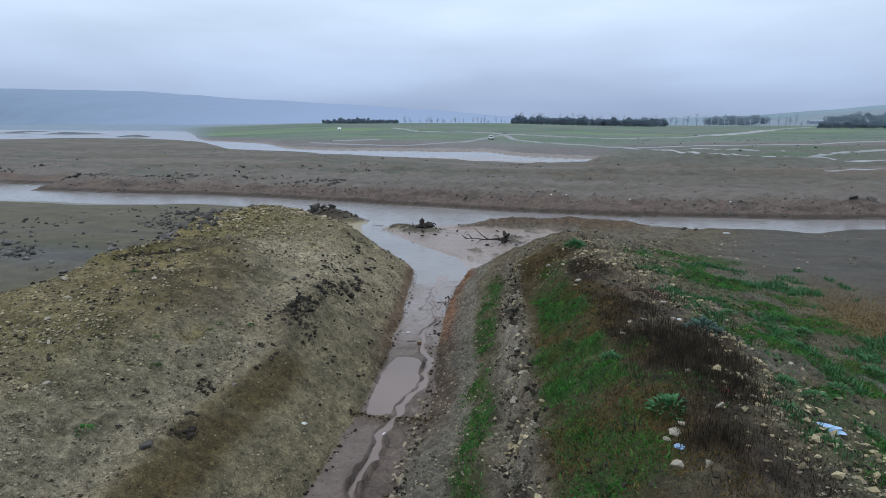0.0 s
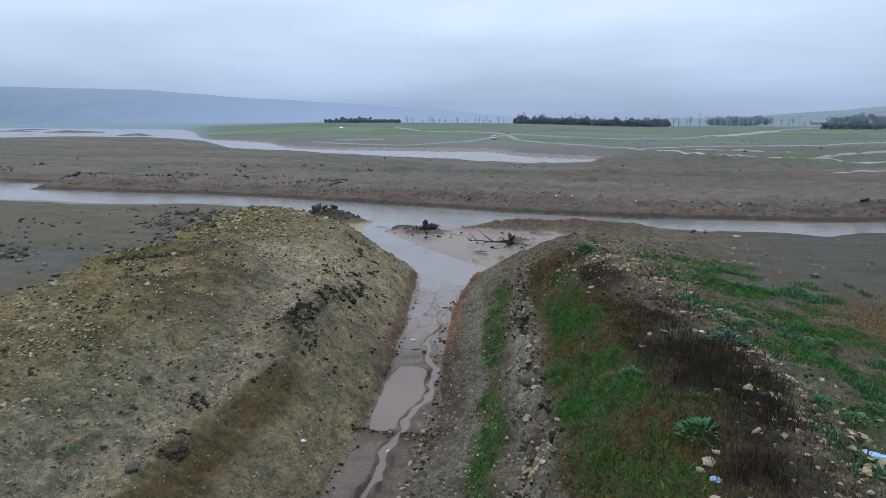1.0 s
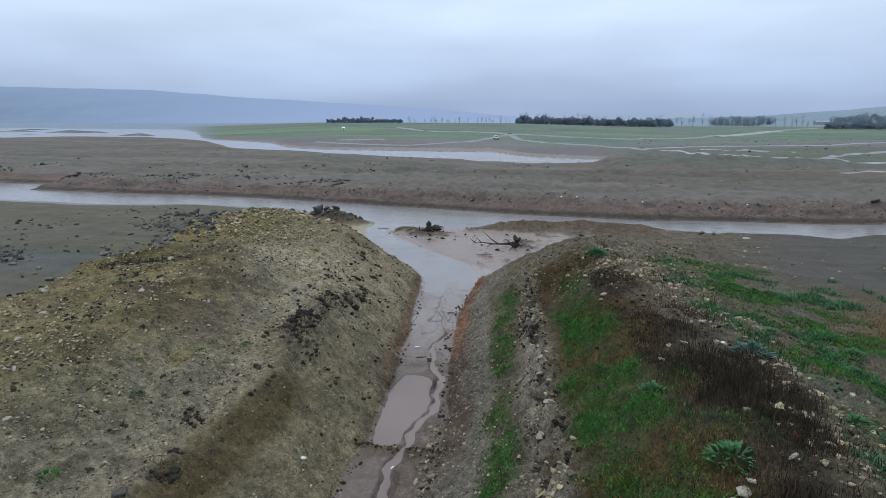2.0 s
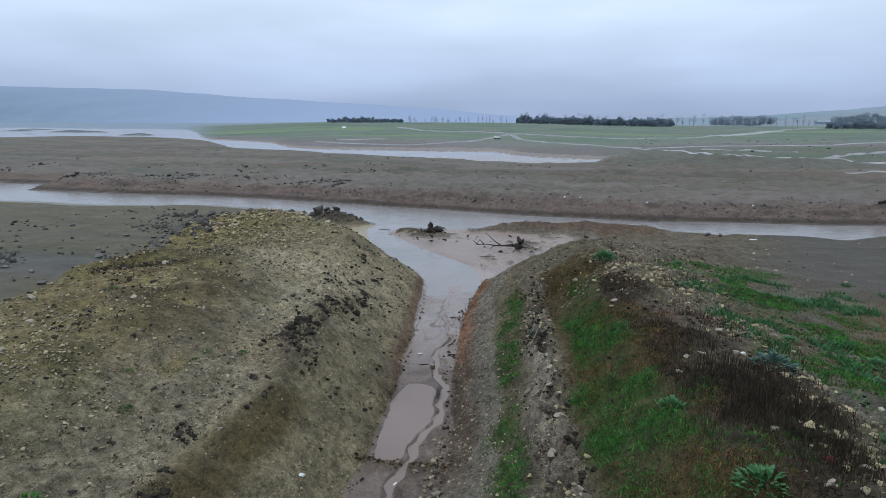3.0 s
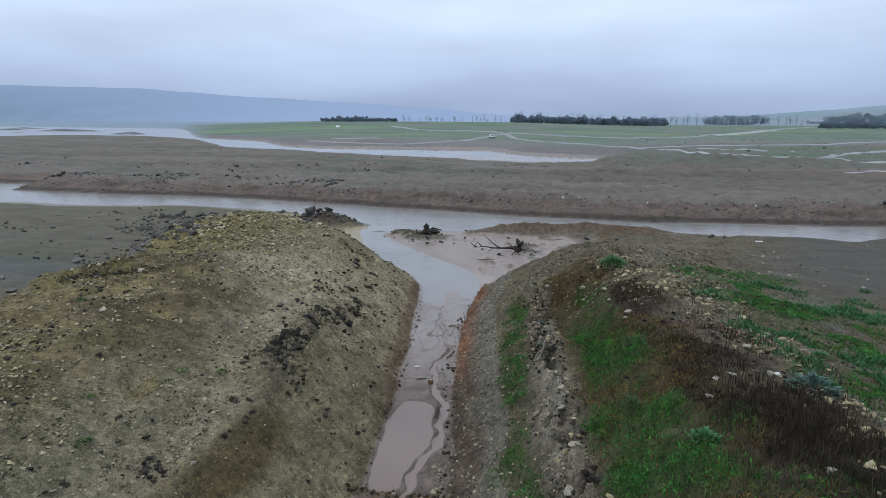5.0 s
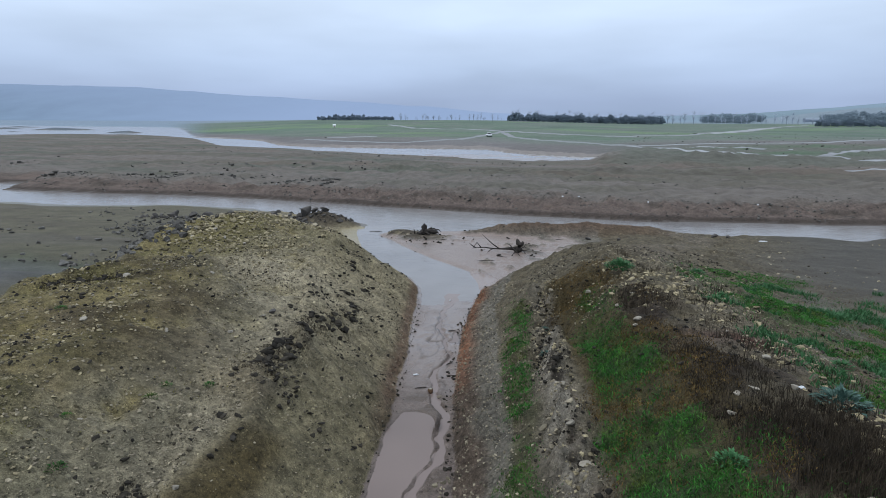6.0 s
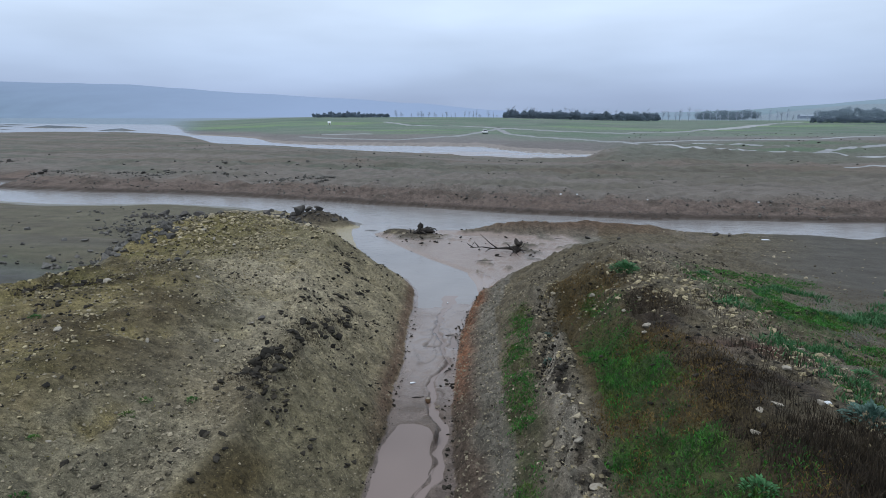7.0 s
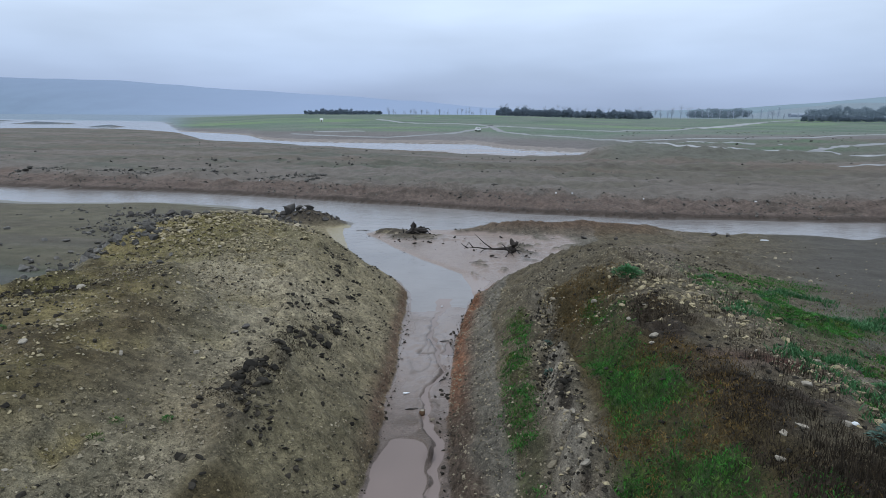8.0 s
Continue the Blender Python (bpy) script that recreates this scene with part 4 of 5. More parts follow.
# ---- boulders and stones that can be told apart ----
def stone_meshes(name, count, material, seed):
    made = []
    for k in range(count):
        bm = bmesh.new()
        rng = random.Random(seed * 50 + k)
        for _ in range(15):
            v = Vector((rng.gauss(0, 1), rng.gauss(0, 1), rng.gauss(0, 1))).normalized() * rng.uniform(0.75, 1.15)
            bm.verts.new((v.x, v.y, max(v.z, -0.5)))
        hull = bmesh.ops.convex_hull(bm, input=bm.verts)
        bmesh.ops.delete(bm, geom=[v for v in bm.verts if not v.link_faces], context="VERTS")
        bmesh.ops.bevel(bm, geom=bm.edges[:], offset=0.06, segments=1, affect="EDGES", profile=0.5)
        me = bpy.data.meshes.new(name)
        bm.to_mesh(me)
        bm.free()
        me.materials.append(material)
        me.polygons.foreach_set("use_smooth", np.full(len(me.polygons), False))
        made.append(me)
    return made


PALE_SHAPES = stone_meshes("pale_stone", 5, STONE, 3)
GREY_SHAPES = stone_meshes("grey_boulder", 5, plain_material("grey_boulder_stone", (0.15, 0.145, 0.135), 0.9, 8, 0.4, 0.6), 5)
MUDDY_SHAPES = stone_meshes("muddy_stone", 5, plain_material("muddy_stone", (0.19, 0.16, 0.125), 0.8, 12, 0.4, 0.5), 6)
DARK_SHAPES = stone_meshes("dark_boulder", 5, DARK_STONE, 8)


def boulder(name, x, y, sx, sy, sz, turn, shapes, k, label, group, z=None):
    ob = new(name, shapes[k % len(shapes)])
    ob.matrix_basis = Matrix.Translation((x, y, (height(x, y) if z is None else z) + sz * 0.13)) @ pose(0, 0, 0, (turn * 7) % 31 - 15, (turn * 5) % 37 - 18, turn) @ Matrix.Diagonal((sx / 2, sy / 2, sz / 2, 1))
    return tagged(ob, label, "stone", group)


for k, (x, y, sx, sy, sz) in enumerate([(-15.35, 47.4, 0.6, 0.5, 0.7), (-14.2, 47.4, 0.7, 0.4, 0.45), (-14.95, 47.5, 1.25, 0.95, 1.45), (-17.0, 46.6, 0.65, 0.5, 1.25), (-16.3, 46.4, 0.85, 0.6, 0.75), (-18.5, 46.5, 0.9, 0.6, 0.85),
                                        (-13.4, 47.2, 0.9, 0.6, 0.45), (-19.5, 46.2, 1.0, 0.7, 0.8), (-20.8, 46.5, 0.8, 0.7, 0.7), (-22.1, 46.4, 1.0, 0.8, 0.8), (-17.7, 46.2, 0.8, 0.6, 0.6), (-23.4, 46.8, 0.8, 0.6, 0.6), (-25.2, 47.3, 1.3, 0.8, 0.7)]):
    boulder("boulder", x, y, sx, sy, sz, 37 * k, DARK_SHAPES, k, "dark wet boulder standing at the water's edge", "boulders by the river", z=height(x, y) + 0.12 * sz)
for k, (x, y, s) in enumerate([(-25.0, 27.8, 0.95), (-22.6, 25.4, 0.8), (-19.2, 27.8, 0.75), (-19.5, 24.0, 0.4), (-21.2, 24.6, 0.45), (-24.3, 25.2, 0.55), (-18.2, 26.5, 0.4), (-20.7, 29.8, 0.45),
                               (-17.2, 29.6, 0.5), (-16.6, 31.2, 0.55), (-22.3, 29.2, 0.4), (-26.4, 31.0, 0.5), (-17.8, 32.6, 0.45), (-23.5, 34.5, 0.5), (-19.8, 36.5, 0.5), (-28.5, 38.0, 0.6)]):
    boulder("boulder", x, y, s * 0.8, s * 0.7, s * 0.6, 53 * k, GREY_SHAPES, k + 2, "grey weathered boulder lying on the drained flat", "boulders on the flat")
for k, (x, y, s) in enumerate([(-6.97, 19.5, 0.17), (-7.26, 18.1, 0.16), (-9.27, 11.3, 0.16), (-11.2, 14.4, 0.2), (-10.9, 19.6, 0.28), (-12.5, 16.0, 0.22), (-5.8, 12.7, 0.14), (-8.3, 17.0, 0.16), (-10.4, 12.7, 0.15), (-9.9, 16.4, 0.2),
                               (-8.9, 20.6, 0.14), (-7.9, 13.4, 0.12), (-11.9, 27.8, 0.2), (-12.7, 28.6, 0.26), (-10.9, 27.4, 0.18), (-13.4, 28.0, 0.2), (-9.8, 22.7, 0.18), (-12.9, 21.0, 0.25), (-8.4, 10.1, 0.15), (-10.6, 10.3, 0.17)]):
    boulder("stone", x, y, s * 1.2, s, s * 0.7, 71 * k, PALE_SHAPES, k, "pale limestone lump on bare khaki earth", "stones on the bare bank")
boulder("stone", -6.78, 19.75, 0.26, 0.22, 0.2, 15, DARK_SHAPES, 1, "dark stone lying on bare khaki earth", "stones on the bare bank")
boulder("stone", -6.1, 9.6, 0.3, 0.24, 0.2, 15, DARK_SHAPES, 3, "dark stone at the edge of the bare bank", "stones on the bare bank")
for k, (x, y, s) in enumerate([(4.21, 11.4, 0.17), (4.34, 9.95, 0.2), (3.4, 9.2, 0.2), (3.55, 9.35, 0.15), (3.25, 9.1, 0.13), (3.2, 8.3, 0.22), (3.55, 8.0, 0.2), (3.72, 14.5, 0.13), (4.09, 14.75, 0.18), (3.47, 14.0, 0.17), (4.87, 14.9, 0.16), (4.78, 18.0, 0.12),
                               (2.72, 20.2, 0.14), (3.2, 20.6, 0.15), (2.96, 18.85, 0.2), (2.85, 18.65, 0.14), (6.1, 18.3, 0.16), (6.35, 18.6, 0.14), (5.2, 10.6, 0.2), (5.7, 10.2, 0.17), (6.0, 9.6, 0.2), (5.4, 12.6, 0.18), (1.1, 14.1, 0.22),
                               (0.95, 15.3, 0.2), (0.85, 12.7, 0.2), (1.0, 17.2, 0.17), (0.7, 19.0, 0.15), (1.2, 11.3, 0.17), (7.4, 14.0, 0.16), (5.0, 16.4, 0.2), (3.9, 22.3, 0.2), (2.3, 22.6, 0.18)]):
    boulder("stone", x, y, s * 1.2, s, s * 0.7, 41 * k, PALE_SHAPES, k + 1, "whitish stone among weeds on the grassy bank", "stones on the grassy bank")
for k, (x, y, s) in enumerate([(-2.5, 14.5, 0.18), (-1.46, 13.4, 0.3), (-1.66, 12.8, 0.26), (-1.74, 14.05, 0.22), (-1.5, 12.2, 0.24), (-1.9, 14.4, 0.16), (-2.05, 14.2, 0.2), (-1.62, 11.6, 0.18), (-2.1, 19.9, 0.18), (-1.75, 13.7, 0.15), (-1.35, 14.6, 0.14)]):
    boulder("stone", x, y, s * 0.95, s * 0.8, s * 0.6, 67 * k, MUDDY_SHAPES, k + 3, "muddy pale stone beside the trickle", "stones in the channel")
for k, (x, y, s) in enumerate([(13.7, 44.6, 0.5), (14.6, 44.9, 0.4), (7.0, 42.6, 0.5), (5.3, 43.3, 0.4), (31.0, 55.5, 0.9), (33.0, 56.5, 1.0), (30.0, 57.0, 0.7), (34.5, 55.2, 0.8), (35.5, 57.5, 0.9), (32.2, 58.2, 0.6)]):
    boulder("boulder", x, y, s * 1.2, s, s * 0.7, 47 * k, DARK_SHAPES, k, "dark stone half sunk in the muddy shore", "stones on the shore")

LUMPS = stone_meshes("lump", 4, CLOD, 71)


def earth_clump(x, y, width, seed):
    """A ragged dark clump: many small lumps grown together."""
    rng = random.Random(seed)
    ob = standing("earth_clump", x, y, "dark clump of earth and moss on the bank's edge", "clump", "clumps along the bank's edge")
    base = height(x, y)
    for k in range(13):
        dx, dy = rng.gauss(0, 0.27) * width, rng.gauss(0, 0.27) * width
        r = width * rng.uniform(0.12, 0.34)
        shared("lump", LUMPS[k % len(LUMPS)], ob, m=pose(dx, dy, height(x + dx, y + dy) - base + 0.12 * r, 0, 0, rng.uniform(0, 360)) @ Matrix.Diagonal((r, r * rng.uniform(0.6, 1.0), r * rng.uniform(0.4, 0.8), 1)))


for k, (x, y, w) in enumerate([(-5.35, 20.9, 0.6), (-5.5, 20.1, 0.45), (-5.7, 18.2, 0.5), (-5.85, 17.5, 0.6), (-5.95, 16.9, 0.5), (-5.6, 18.9, 0.4), (-5.2, 22.3, 0.4), (-5.4, 23.4, 0.45), (-6.4, 12.3, 0.3), (-6.15, 12.35, 0.2),
                               (-6.0, 25.0, 0.4), (-5.6, 26.2, 0.35), (-6.5, 28.0, 0.4), (-5.9, 10.6, 0.35), (-6.1, 11.2, 0.25), (-11.2, 19.7, 0.3), (-11.6, 19.5, 0.36), (-12.1, 19.3, 0.4), (-12.6, 18.9, 0.34),
                               (1.25, 13.0, 0.3), (1.1, 14.8, 0.35), (1.0, 16.4, 0.3), (0.85, 18.2, 0.35), (0.75, 20.2, 0.3), (1.3, 11.8, 0.35)]):
    earth_clump(x, y, w, 300 + k)

CLUMPS = [(-5.35, 20.9, 0.6), (-5.6, 18.2, 0.5), (-5.85, 17.4, 0.6), (-5.95, 16.8, 0.5), (-5.5, 19.6, 0.5), (-5.2, 22.3, 0.5), (-5.4, 23.6, 0.5), (-6.4, 12.3, 0.3), (-11.2, 19.7, 0.5), (-12.0, 19.3, 0.6),
          (-12.6, 18.9, 0.4), (1.25, 13.0, 0.3), (1.1, 14.8, 0.3), (1.0, 16.4, 0.3), (0.85, 18.2, 0.3), (-5.9, 10.6, 0.3), (-10.3, 21.4, 0.5)]

# ---- loose stones, clods and gravel ----
# dark crumbs added over both banks, standing in for shade between stones
stones("earth_clods", 5000, (-14, 9, 6, 33), lambda x, y: np.clip((d_left(x, y) > 2.4) * (0.3 + 0.7 * step(4.5, 6.0, d_left(x, y))) + (d_right(x, y) > 2.2) * 0.8, 0, 1) * (0.15 + 0.85 * lumpy(x, y, 1.7, 64, -0.1, 0.6)), 0.025, 0.15, CLOD, "small dark crumbs of earth and dead moss as crevice shade", "clods", 27, 0.5, 3.0)
stones("gravel", 5200, (-14, -6, 6, 26), lambda x, y: (d_left(x, y) > 3.6) * np.clip(0.08 + 0.5 * lumpy(x, y, 1.6, 78, 0.0, 0.6) + hump(x, y, -10.3, 15.5, 3.2, 3.6) + 0.9 * hump(x, y, -10.6, 20.3, 2.4, 1.2) + 0.8 * hump(x, y, -11.5, 11.5, 2.6, 2.2), 0, 1) * (0.25 + 0.75 * lumpy(x, y, 0.7, 79, -0.3, 0.4)), 0.022, 0.13, PALE_GRAVEL, "pale khaki stones thick on the near hump", "gravel", 35, 0.5, 4.0)
stones("gravel", 1900, (-17, -8, 26, 35), lambda x, y: hump(x, y, -12.2, 29.6, 3.2, 2.6) * (0.3 + 0.7 * lumpy(x, y, 0.9, 80, -0.3, 0.4)), 0.04, 0.26, PALE_GRAVEL, "khaki lumps of stone on the mossy hump", "gravel", 36, 0.55, 2.6)
stones("gravel", 21000, (-14, -4, 6, 34), lambda x, y: (d_left(x, y) > 2.6) * (0.18 + 0.82 * lumpy(x, y, 2.4, 31)) * (1 - 0.55 * hump(x, y, -8, 24.5, 3, 2)), 0.018, 0.115, GRAVEL,
       "khaki gravel strewn over the bare bank", "gravel", 1, skew=4.0, chips=True)
stones("earth_clods", 1350, (-9, -3, 8, 33), lambda x, y: np.maximum(np.exp(-((d_left(x, y) / np.interp(y, [11, 15, 18, 20, 25, 30], [2.5, 2.35, 2.35, 2.5, 3.4, 3.4]) - 0.92) / 0.16) ** 2) * step(13, 17, y) * lumpy(x, y, 0.8, 33, -0.2, 1.0) * 0.6,
       0.26 * lumpy(x, y, 0.7, 34, -0.3, 0.8) * step(13, 18, y) * (d_left(x, y) > 0.4) * (d_left(x, y) < 3.2)), 0.025, 0.20, CLOD, "dark clods of earth on the channel slope", "clods", 2, 0.5, 3.2)
stones("gravel", 14000, (-7, -3, 7, 34), lambda x, y: (d_left(x, y) > 0.05) * (d_left(x, y) < 3.4) * (1 - 0.9 * (d_left(x, y) > 1.2) * (d_left(x, y) < 2.5) * (y < 15.5)), 0.015, 0.075, GRAVEL, "grey-brown gravel on the channel slope", "gravel", 3, chips=True)
stones("gravel", 16000, (-2, 9, 6, 30), lambda x, y: np.maximum(np.maximum(np.exp(-((d_right(x, y) - ledge_line(y)) / 0.3) ** 2), step(6.0, 6.8, d_right(x, y)) * (1 - step(8.2, 9.5, d_right(x, y))) * lumpy(x, y, 1.2, 35, -0.5, 0.2)),
       np.maximum(0.75 * (d_right(x, y) > 0.1) * (d_right(x, y) < 1.4) + 0.35 * (d_right(x, y) >= 1.4) * (d_right(x, y) < 2.6), 0.8 * (y > 20.5) * (d_right(x, y) > 3.5) * lumpy(x, y, 0.9, 36, -0.2, 0.5))) * (y < 30), 0.02, 0.11, GRAVEL, "pale rubble and gravel on the grassy bank", "gravel", 4, skew=3.0, chips=True)
stones("rubble", 1700, (2, 8, 6, 26), lambda x, y: np.clip(hump(x, y, 5.9, 9.8, 0.9, 2.6) + 0.9 * hump(x, y, 4.6, 22.4, 1.5, 2.2) + 0.35 * hump(x, y, 5.9, 15.5, 0.8, 3.0), 0, 1) * (0.2 + 0.8 * lumpy(x, y, 0.8, 81, -0.3, 0.4)), 0.04, 0.21, PALE_GRAVEL, "pale broken stone on the grassy bank", "rubble", 37, 0.5, 3.2)
stones("rubble", 170, (-1, 3, 8, 26), lambda x, y: np.exp(-((d_right(x, y) - ledge_line(y)) / 0.25) ** 2) * lumpy(x, y, 1.1, 67, -0.2, 0.6), 0.05, 0.24, GRAVEL, "pale broken stones along the eroded ledge", "rubble", 30, 0.5, 2.2)
stones("rubble", 260, (-3.5, -1.2, 14.1, 14.9), lambda x, y: np.exp(-((y - 14.5) / 0.16) ** 2), 0.02, 0.10, CLOD, "dark debris washed against a bar in the channel", "rubble", 31)
stones("rubble", 170, (-2.2, -1.0, 10, 16), lambda x, y: np.exp(-((d_right(x, y) + 0.05) / 0.16) ** 2), 0.04, 0.2, GRAVEL, "pale stones at the foot of the bank", "rubble", 32)
stones("earth_clods", 160, (-9, 3, 38, 46), lambda x, y: hump(x, y, -6.3, 43.0, 2.2, 1.3) + 0.7 * hump(x, y, 1.4, 38.0, 0.7, 2.2) + 0.06, 0.05, 0.3, CLOD, "dark lumps of soil on the spit", "clods", 33, 0.45, 2.5)
stones("rubble", 700, (-1, 3.4, 7, 26), lambda x, y: np.exp(-((d_right(x, y) - ledge_line(y) - 0.05) / 0.35) ** 2) * (0.2 + 0.8 * lumpy(x, y, 0.8, 95, -0.3, 0.4)), 0.03, 0.16, PALE_GRAVEL, "small pale stones in the broken ledge", "rubble", 41, 0.55, 2.8)
stones("earth_clods", 1100, (-1, 3, 7, 25), lambda x, y: np.exp(-((d_right(x, y) - ledge_line(y) + 0.05) / 0.32) ** 2) * lumpy(x, y, 0.8, 37, -0.2, 0.6), 0.025, 0.13, CLOD, "dark clods broken from the ledge", "clods", 5)
stones("rubble", 1100, (-24, -13, 26, 50), lambda x, y: (hump(x, y, -15.9, 31.5, 1.5, 3.6) + 0.8 * hump(x, y, -18.5, 42, 3.0, 4.5)) * lumpy(x, y, 2.0, 63, -0.5, 0.3), 0.10, 0.55, RUBBLE, "pinkish grey rubble heaped behind the bank", "rubble", 26, skew=1.8)
stones("rubble", 2200, (-34, -12, 20, 54), lambda x, y: np.maximum(hump(x, y, -16.5, 32.5, 2.2, 5.0) * 1.0 + hump(x, y, -20, 42, 6, 5) * 0.5, 0.8 * hump(x, y, -21, 25.5, 6, 2.2) + 0.06) * lumpy(x, y, 3.0, 38, -0.4, 0.5), 0.05, 0.36, RUBBLE, "grey rubble on the drained flat", "rubble", 6)
stones("rubble", 1100, (-80, 75, 54, 135), lambda x, y: (y > far_shore(x) + 2) * (0.05 + 0.95 * lumpy(x, y * 1.8, 12, 39, 0.3, 0.8)), 0.08, 0.5, RUBBLE, "scattered dark stones on the middle flat", "rubble", 7, skew=4)
stones("rubble", 650, (-78, -18, 64, 92), lambda x, y: (y > far_shore(x) + 4) * (np.exp(-((y - far_shore(x) - 8) / 5) ** 2) + 0.1) * lumpy(x, y, 6, 94, -0.1, 0.6), 0.12, 0.75, RUBBLE, "grey stones in clusters above the far bank", "rubble", 39, 0.5, 3.0)
stones("rubble", 260, (-27, -11, 45, 48.5), lambda x, y: np.clip(hump(x, y, -13.6, 47.2, 2.0, 0.9) + 0.6 * np.exp(-((y - 46.3) / 0.7) ** 2) * (x < -15), 0, 1), 0.10, 0.5, DARK_STONE, "dark broken rock along the shore", "rubble", 40, 0.6, 2.2)
stones("rubble", 700, (6, 40, 26, 47), lambda x, y: 0.1 + 0.9 * lumpy(x, y, 6, 40, 0.0, 0.6), 0.04, 0.2, GRAVEL, "small stones on the dark flat", "rubble", 8)
stones("rubble", 500, (-4, -1, 7, 36), lambda x, y: np.maximum(np.exp(-(d_left(x, y) / 0.12) ** 2), np.exp(-(d_right(x, y) / 0.14) ** 2)), 0.03, 0.14, CLOD, "wet stones along the edge of the mud", "rubble", 9)


stones("scrub", 500, (-60, 150, 112, 330), lambda x, y: (x > 0.2 * y) * (0.08 + 0.92 * lumpy(x, y * 1.5, 18, 69, 0.1, 0.6)), 0.15, 0.8, RUBBLE, "low dark scrub and stones in the far fields", "scrub", 34, 0.5, 3.0)
stones("rubble", 1500, (-60, 45, 50, 74), lambda x, y: (y > far_shore(x) + 0.1) * np.exp(-((y - far_shore(x) - 2.5) / 2.6) ** 2) * (0.2 + 0.8 * lumpy(x, y, 4, 65, -0.2, 0.5)), 0.06, 0.32, RUBBLE, "stones eroding out of the far river bank", "rubble", 28, skew=3)
stones("rubble", 380, (-18, -8, 27, 36), lambda x, y: hump(x, y, -12.8, 32.0, 3.4, 1.5), 0.06, 0.36, GRAVEL, "blocky rubble on top of the hump", "rubble", 29, skew=2.4)

# ---- grass and weeds ----
def bank_grass(x, y):
    d = d_right(x, y)
    band = green_band(x, y) * (0.35 + 0.65 * lumpy(x, y, 0.5, 72, -0.4, 0.3))
    back = step(7.0, 8.2, d) * (1 - step(11.5, 14, d)) * (1 - step(25, 30, y)) * (0.04 + 0.96 * lumpy(x, y, 1.2, 43, -0.05, 0.45))
    foot = 0.9 * foot_strip(x + 0.18 * fbm(x, y, 1.1, 3, 83), y) * lumpy(x, y, 0.7, 44, -0.6, 0.35)
    return np.clip(band + back + foot + 0.5 * hump(x, y, 4.2, 11.0, 0.6, 0.6) + 0.5 * hump(x, y, 3.5, 12.9, 0.4, 0.5) + 0.4 * hump(x, y, 4.9, 11.9, 0.3, 0.4), 0, 1)


def dry_patches(x, y):
    d = d_right(x, y)
    return np.clip(step(2.7, 3.1, d) * (1 - step(5.0, 6.0, d)) * (1 - step(24, 27, y)) * lumpy(x, y, 1.1, 45, -0.25, 0.45) + 0.5 * hump(x, y, 12.8, 19, 2.2, 4.5), 0, 1)


def weed_patches(x, y):
    d = d_right(x, y)
    spots = hump(x, y, 4.2, 12.9, 0.9, 1.5) + 0.8 * hump(x, y, 5.2, 12.2, 0.8, 1.2) + 1.6 * hump(x, y, 4.0, 8.9, 0.3, 0.55) + hump(x, y, 4.4, 7.9, 0.6, 0.4) + hump(x, y, 5.9, 8.3, 0.4, 0.4) + 0.8 * hump(x, y, 4.5, 10.4, 0.7, 1.3) + 0.3 * hump(x, y, 3.6, 16.2, 0.7, 0.6) + 0.3 * hump(x, y, 4.6, 15.8, 0.9, 0.5)
    return np.clip((spots + 0.5 * hump(x, y, 3.3, 19.8, 0.5, 0.6) + 0.3 * hump(x, y, 4.2, 17.6, 0.6, 0.5)) * lumpy(x, y, 0.9, 47, -0.6, 0.2) + 0.06 * step(4.4, 5.1, d) * (1 - step(6.7, 7.7, d)), 0, 1)


blades("grass", 110000, (-1, 15, 6, 29), bank_grass, 0.02, 0.085, 0.02, 0.8, GRASS, "short green winter grass in patches on the bank", "grass", 11)
blades("dry_grass", 42000, (0, 15, 6, 28), dry_patches, 0.02, 0.08, 0.018, 0.8, DRY_GRASS, "withered yellow-brown grass among the green", "grass", 12)
blades("dead_weeds", 700, (2, 8, 6, 21), weed_patches, 0.06, 0.26, 0.010, 0.7, WEED, "dead dark brown weed stalks on the crest", "weeds", 13, tuft=9, spread=0.09)
blades("plant_debris", 420, (-3.5, -1.2, 14.1, 14.9), lambda x, y: np.exp(-((y - 14.48) / 0.15) ** 2), 0.015, 0.05, 0.014, 3.0, DRY_GRASS, "brown reeds and twigs stranded across the channel", "debris", 18, tuft=2)
blades("dead_weeds", 170, (2, 10, 15, 27), lambda x, y: (d_right(x, y) > 4.6) * (d_right(x, y) < 8.5) * lumpy(x, y, 1.1, 48, 0.1, 0.5), 0.10, 0.32, 0.013, 0.35, WEED, "low dead stalks along the crest", "weeds", 14, tuft=6)
blades("dark_moss", 1500, (-14, 2, 9, 26), lambda x, y: np.clip(sum(hump(x, y, cx, cy, 0.7 * w, 0.7 * w) for cx, cy, w in CLUMPS), 0, 1), 0.015, 0.075, 0.018, 0.9, WEED, "dark ragged moss and dead weed on the bank's edge", "moss", 19, tuft=5, spread=0.05)
blades("dead_weeds", 420, (2.5, 7.5, 7, 17), lambda x, y: np.clip(hump(x, y, 4.3, 12.8, 0.7, 1.4) + hump(x, y, 5.0, 12.6, 0.7, 1.3) + 1.4 * hump(x, y, 3.85, 8.7, 0.35, 0.45) + 0.6 * hump(x, y, 4.6, 10.9, 0.7, 0.9), 0, 1) * lumpy(x, y, 0.6, 82, -0.5, 0.2), 0.10, 0.34, 0.011, 0.3, WEED, "thicket of upright dead dark weeds on the crest", "weeds", 38, tuft=14, spread=0.10)
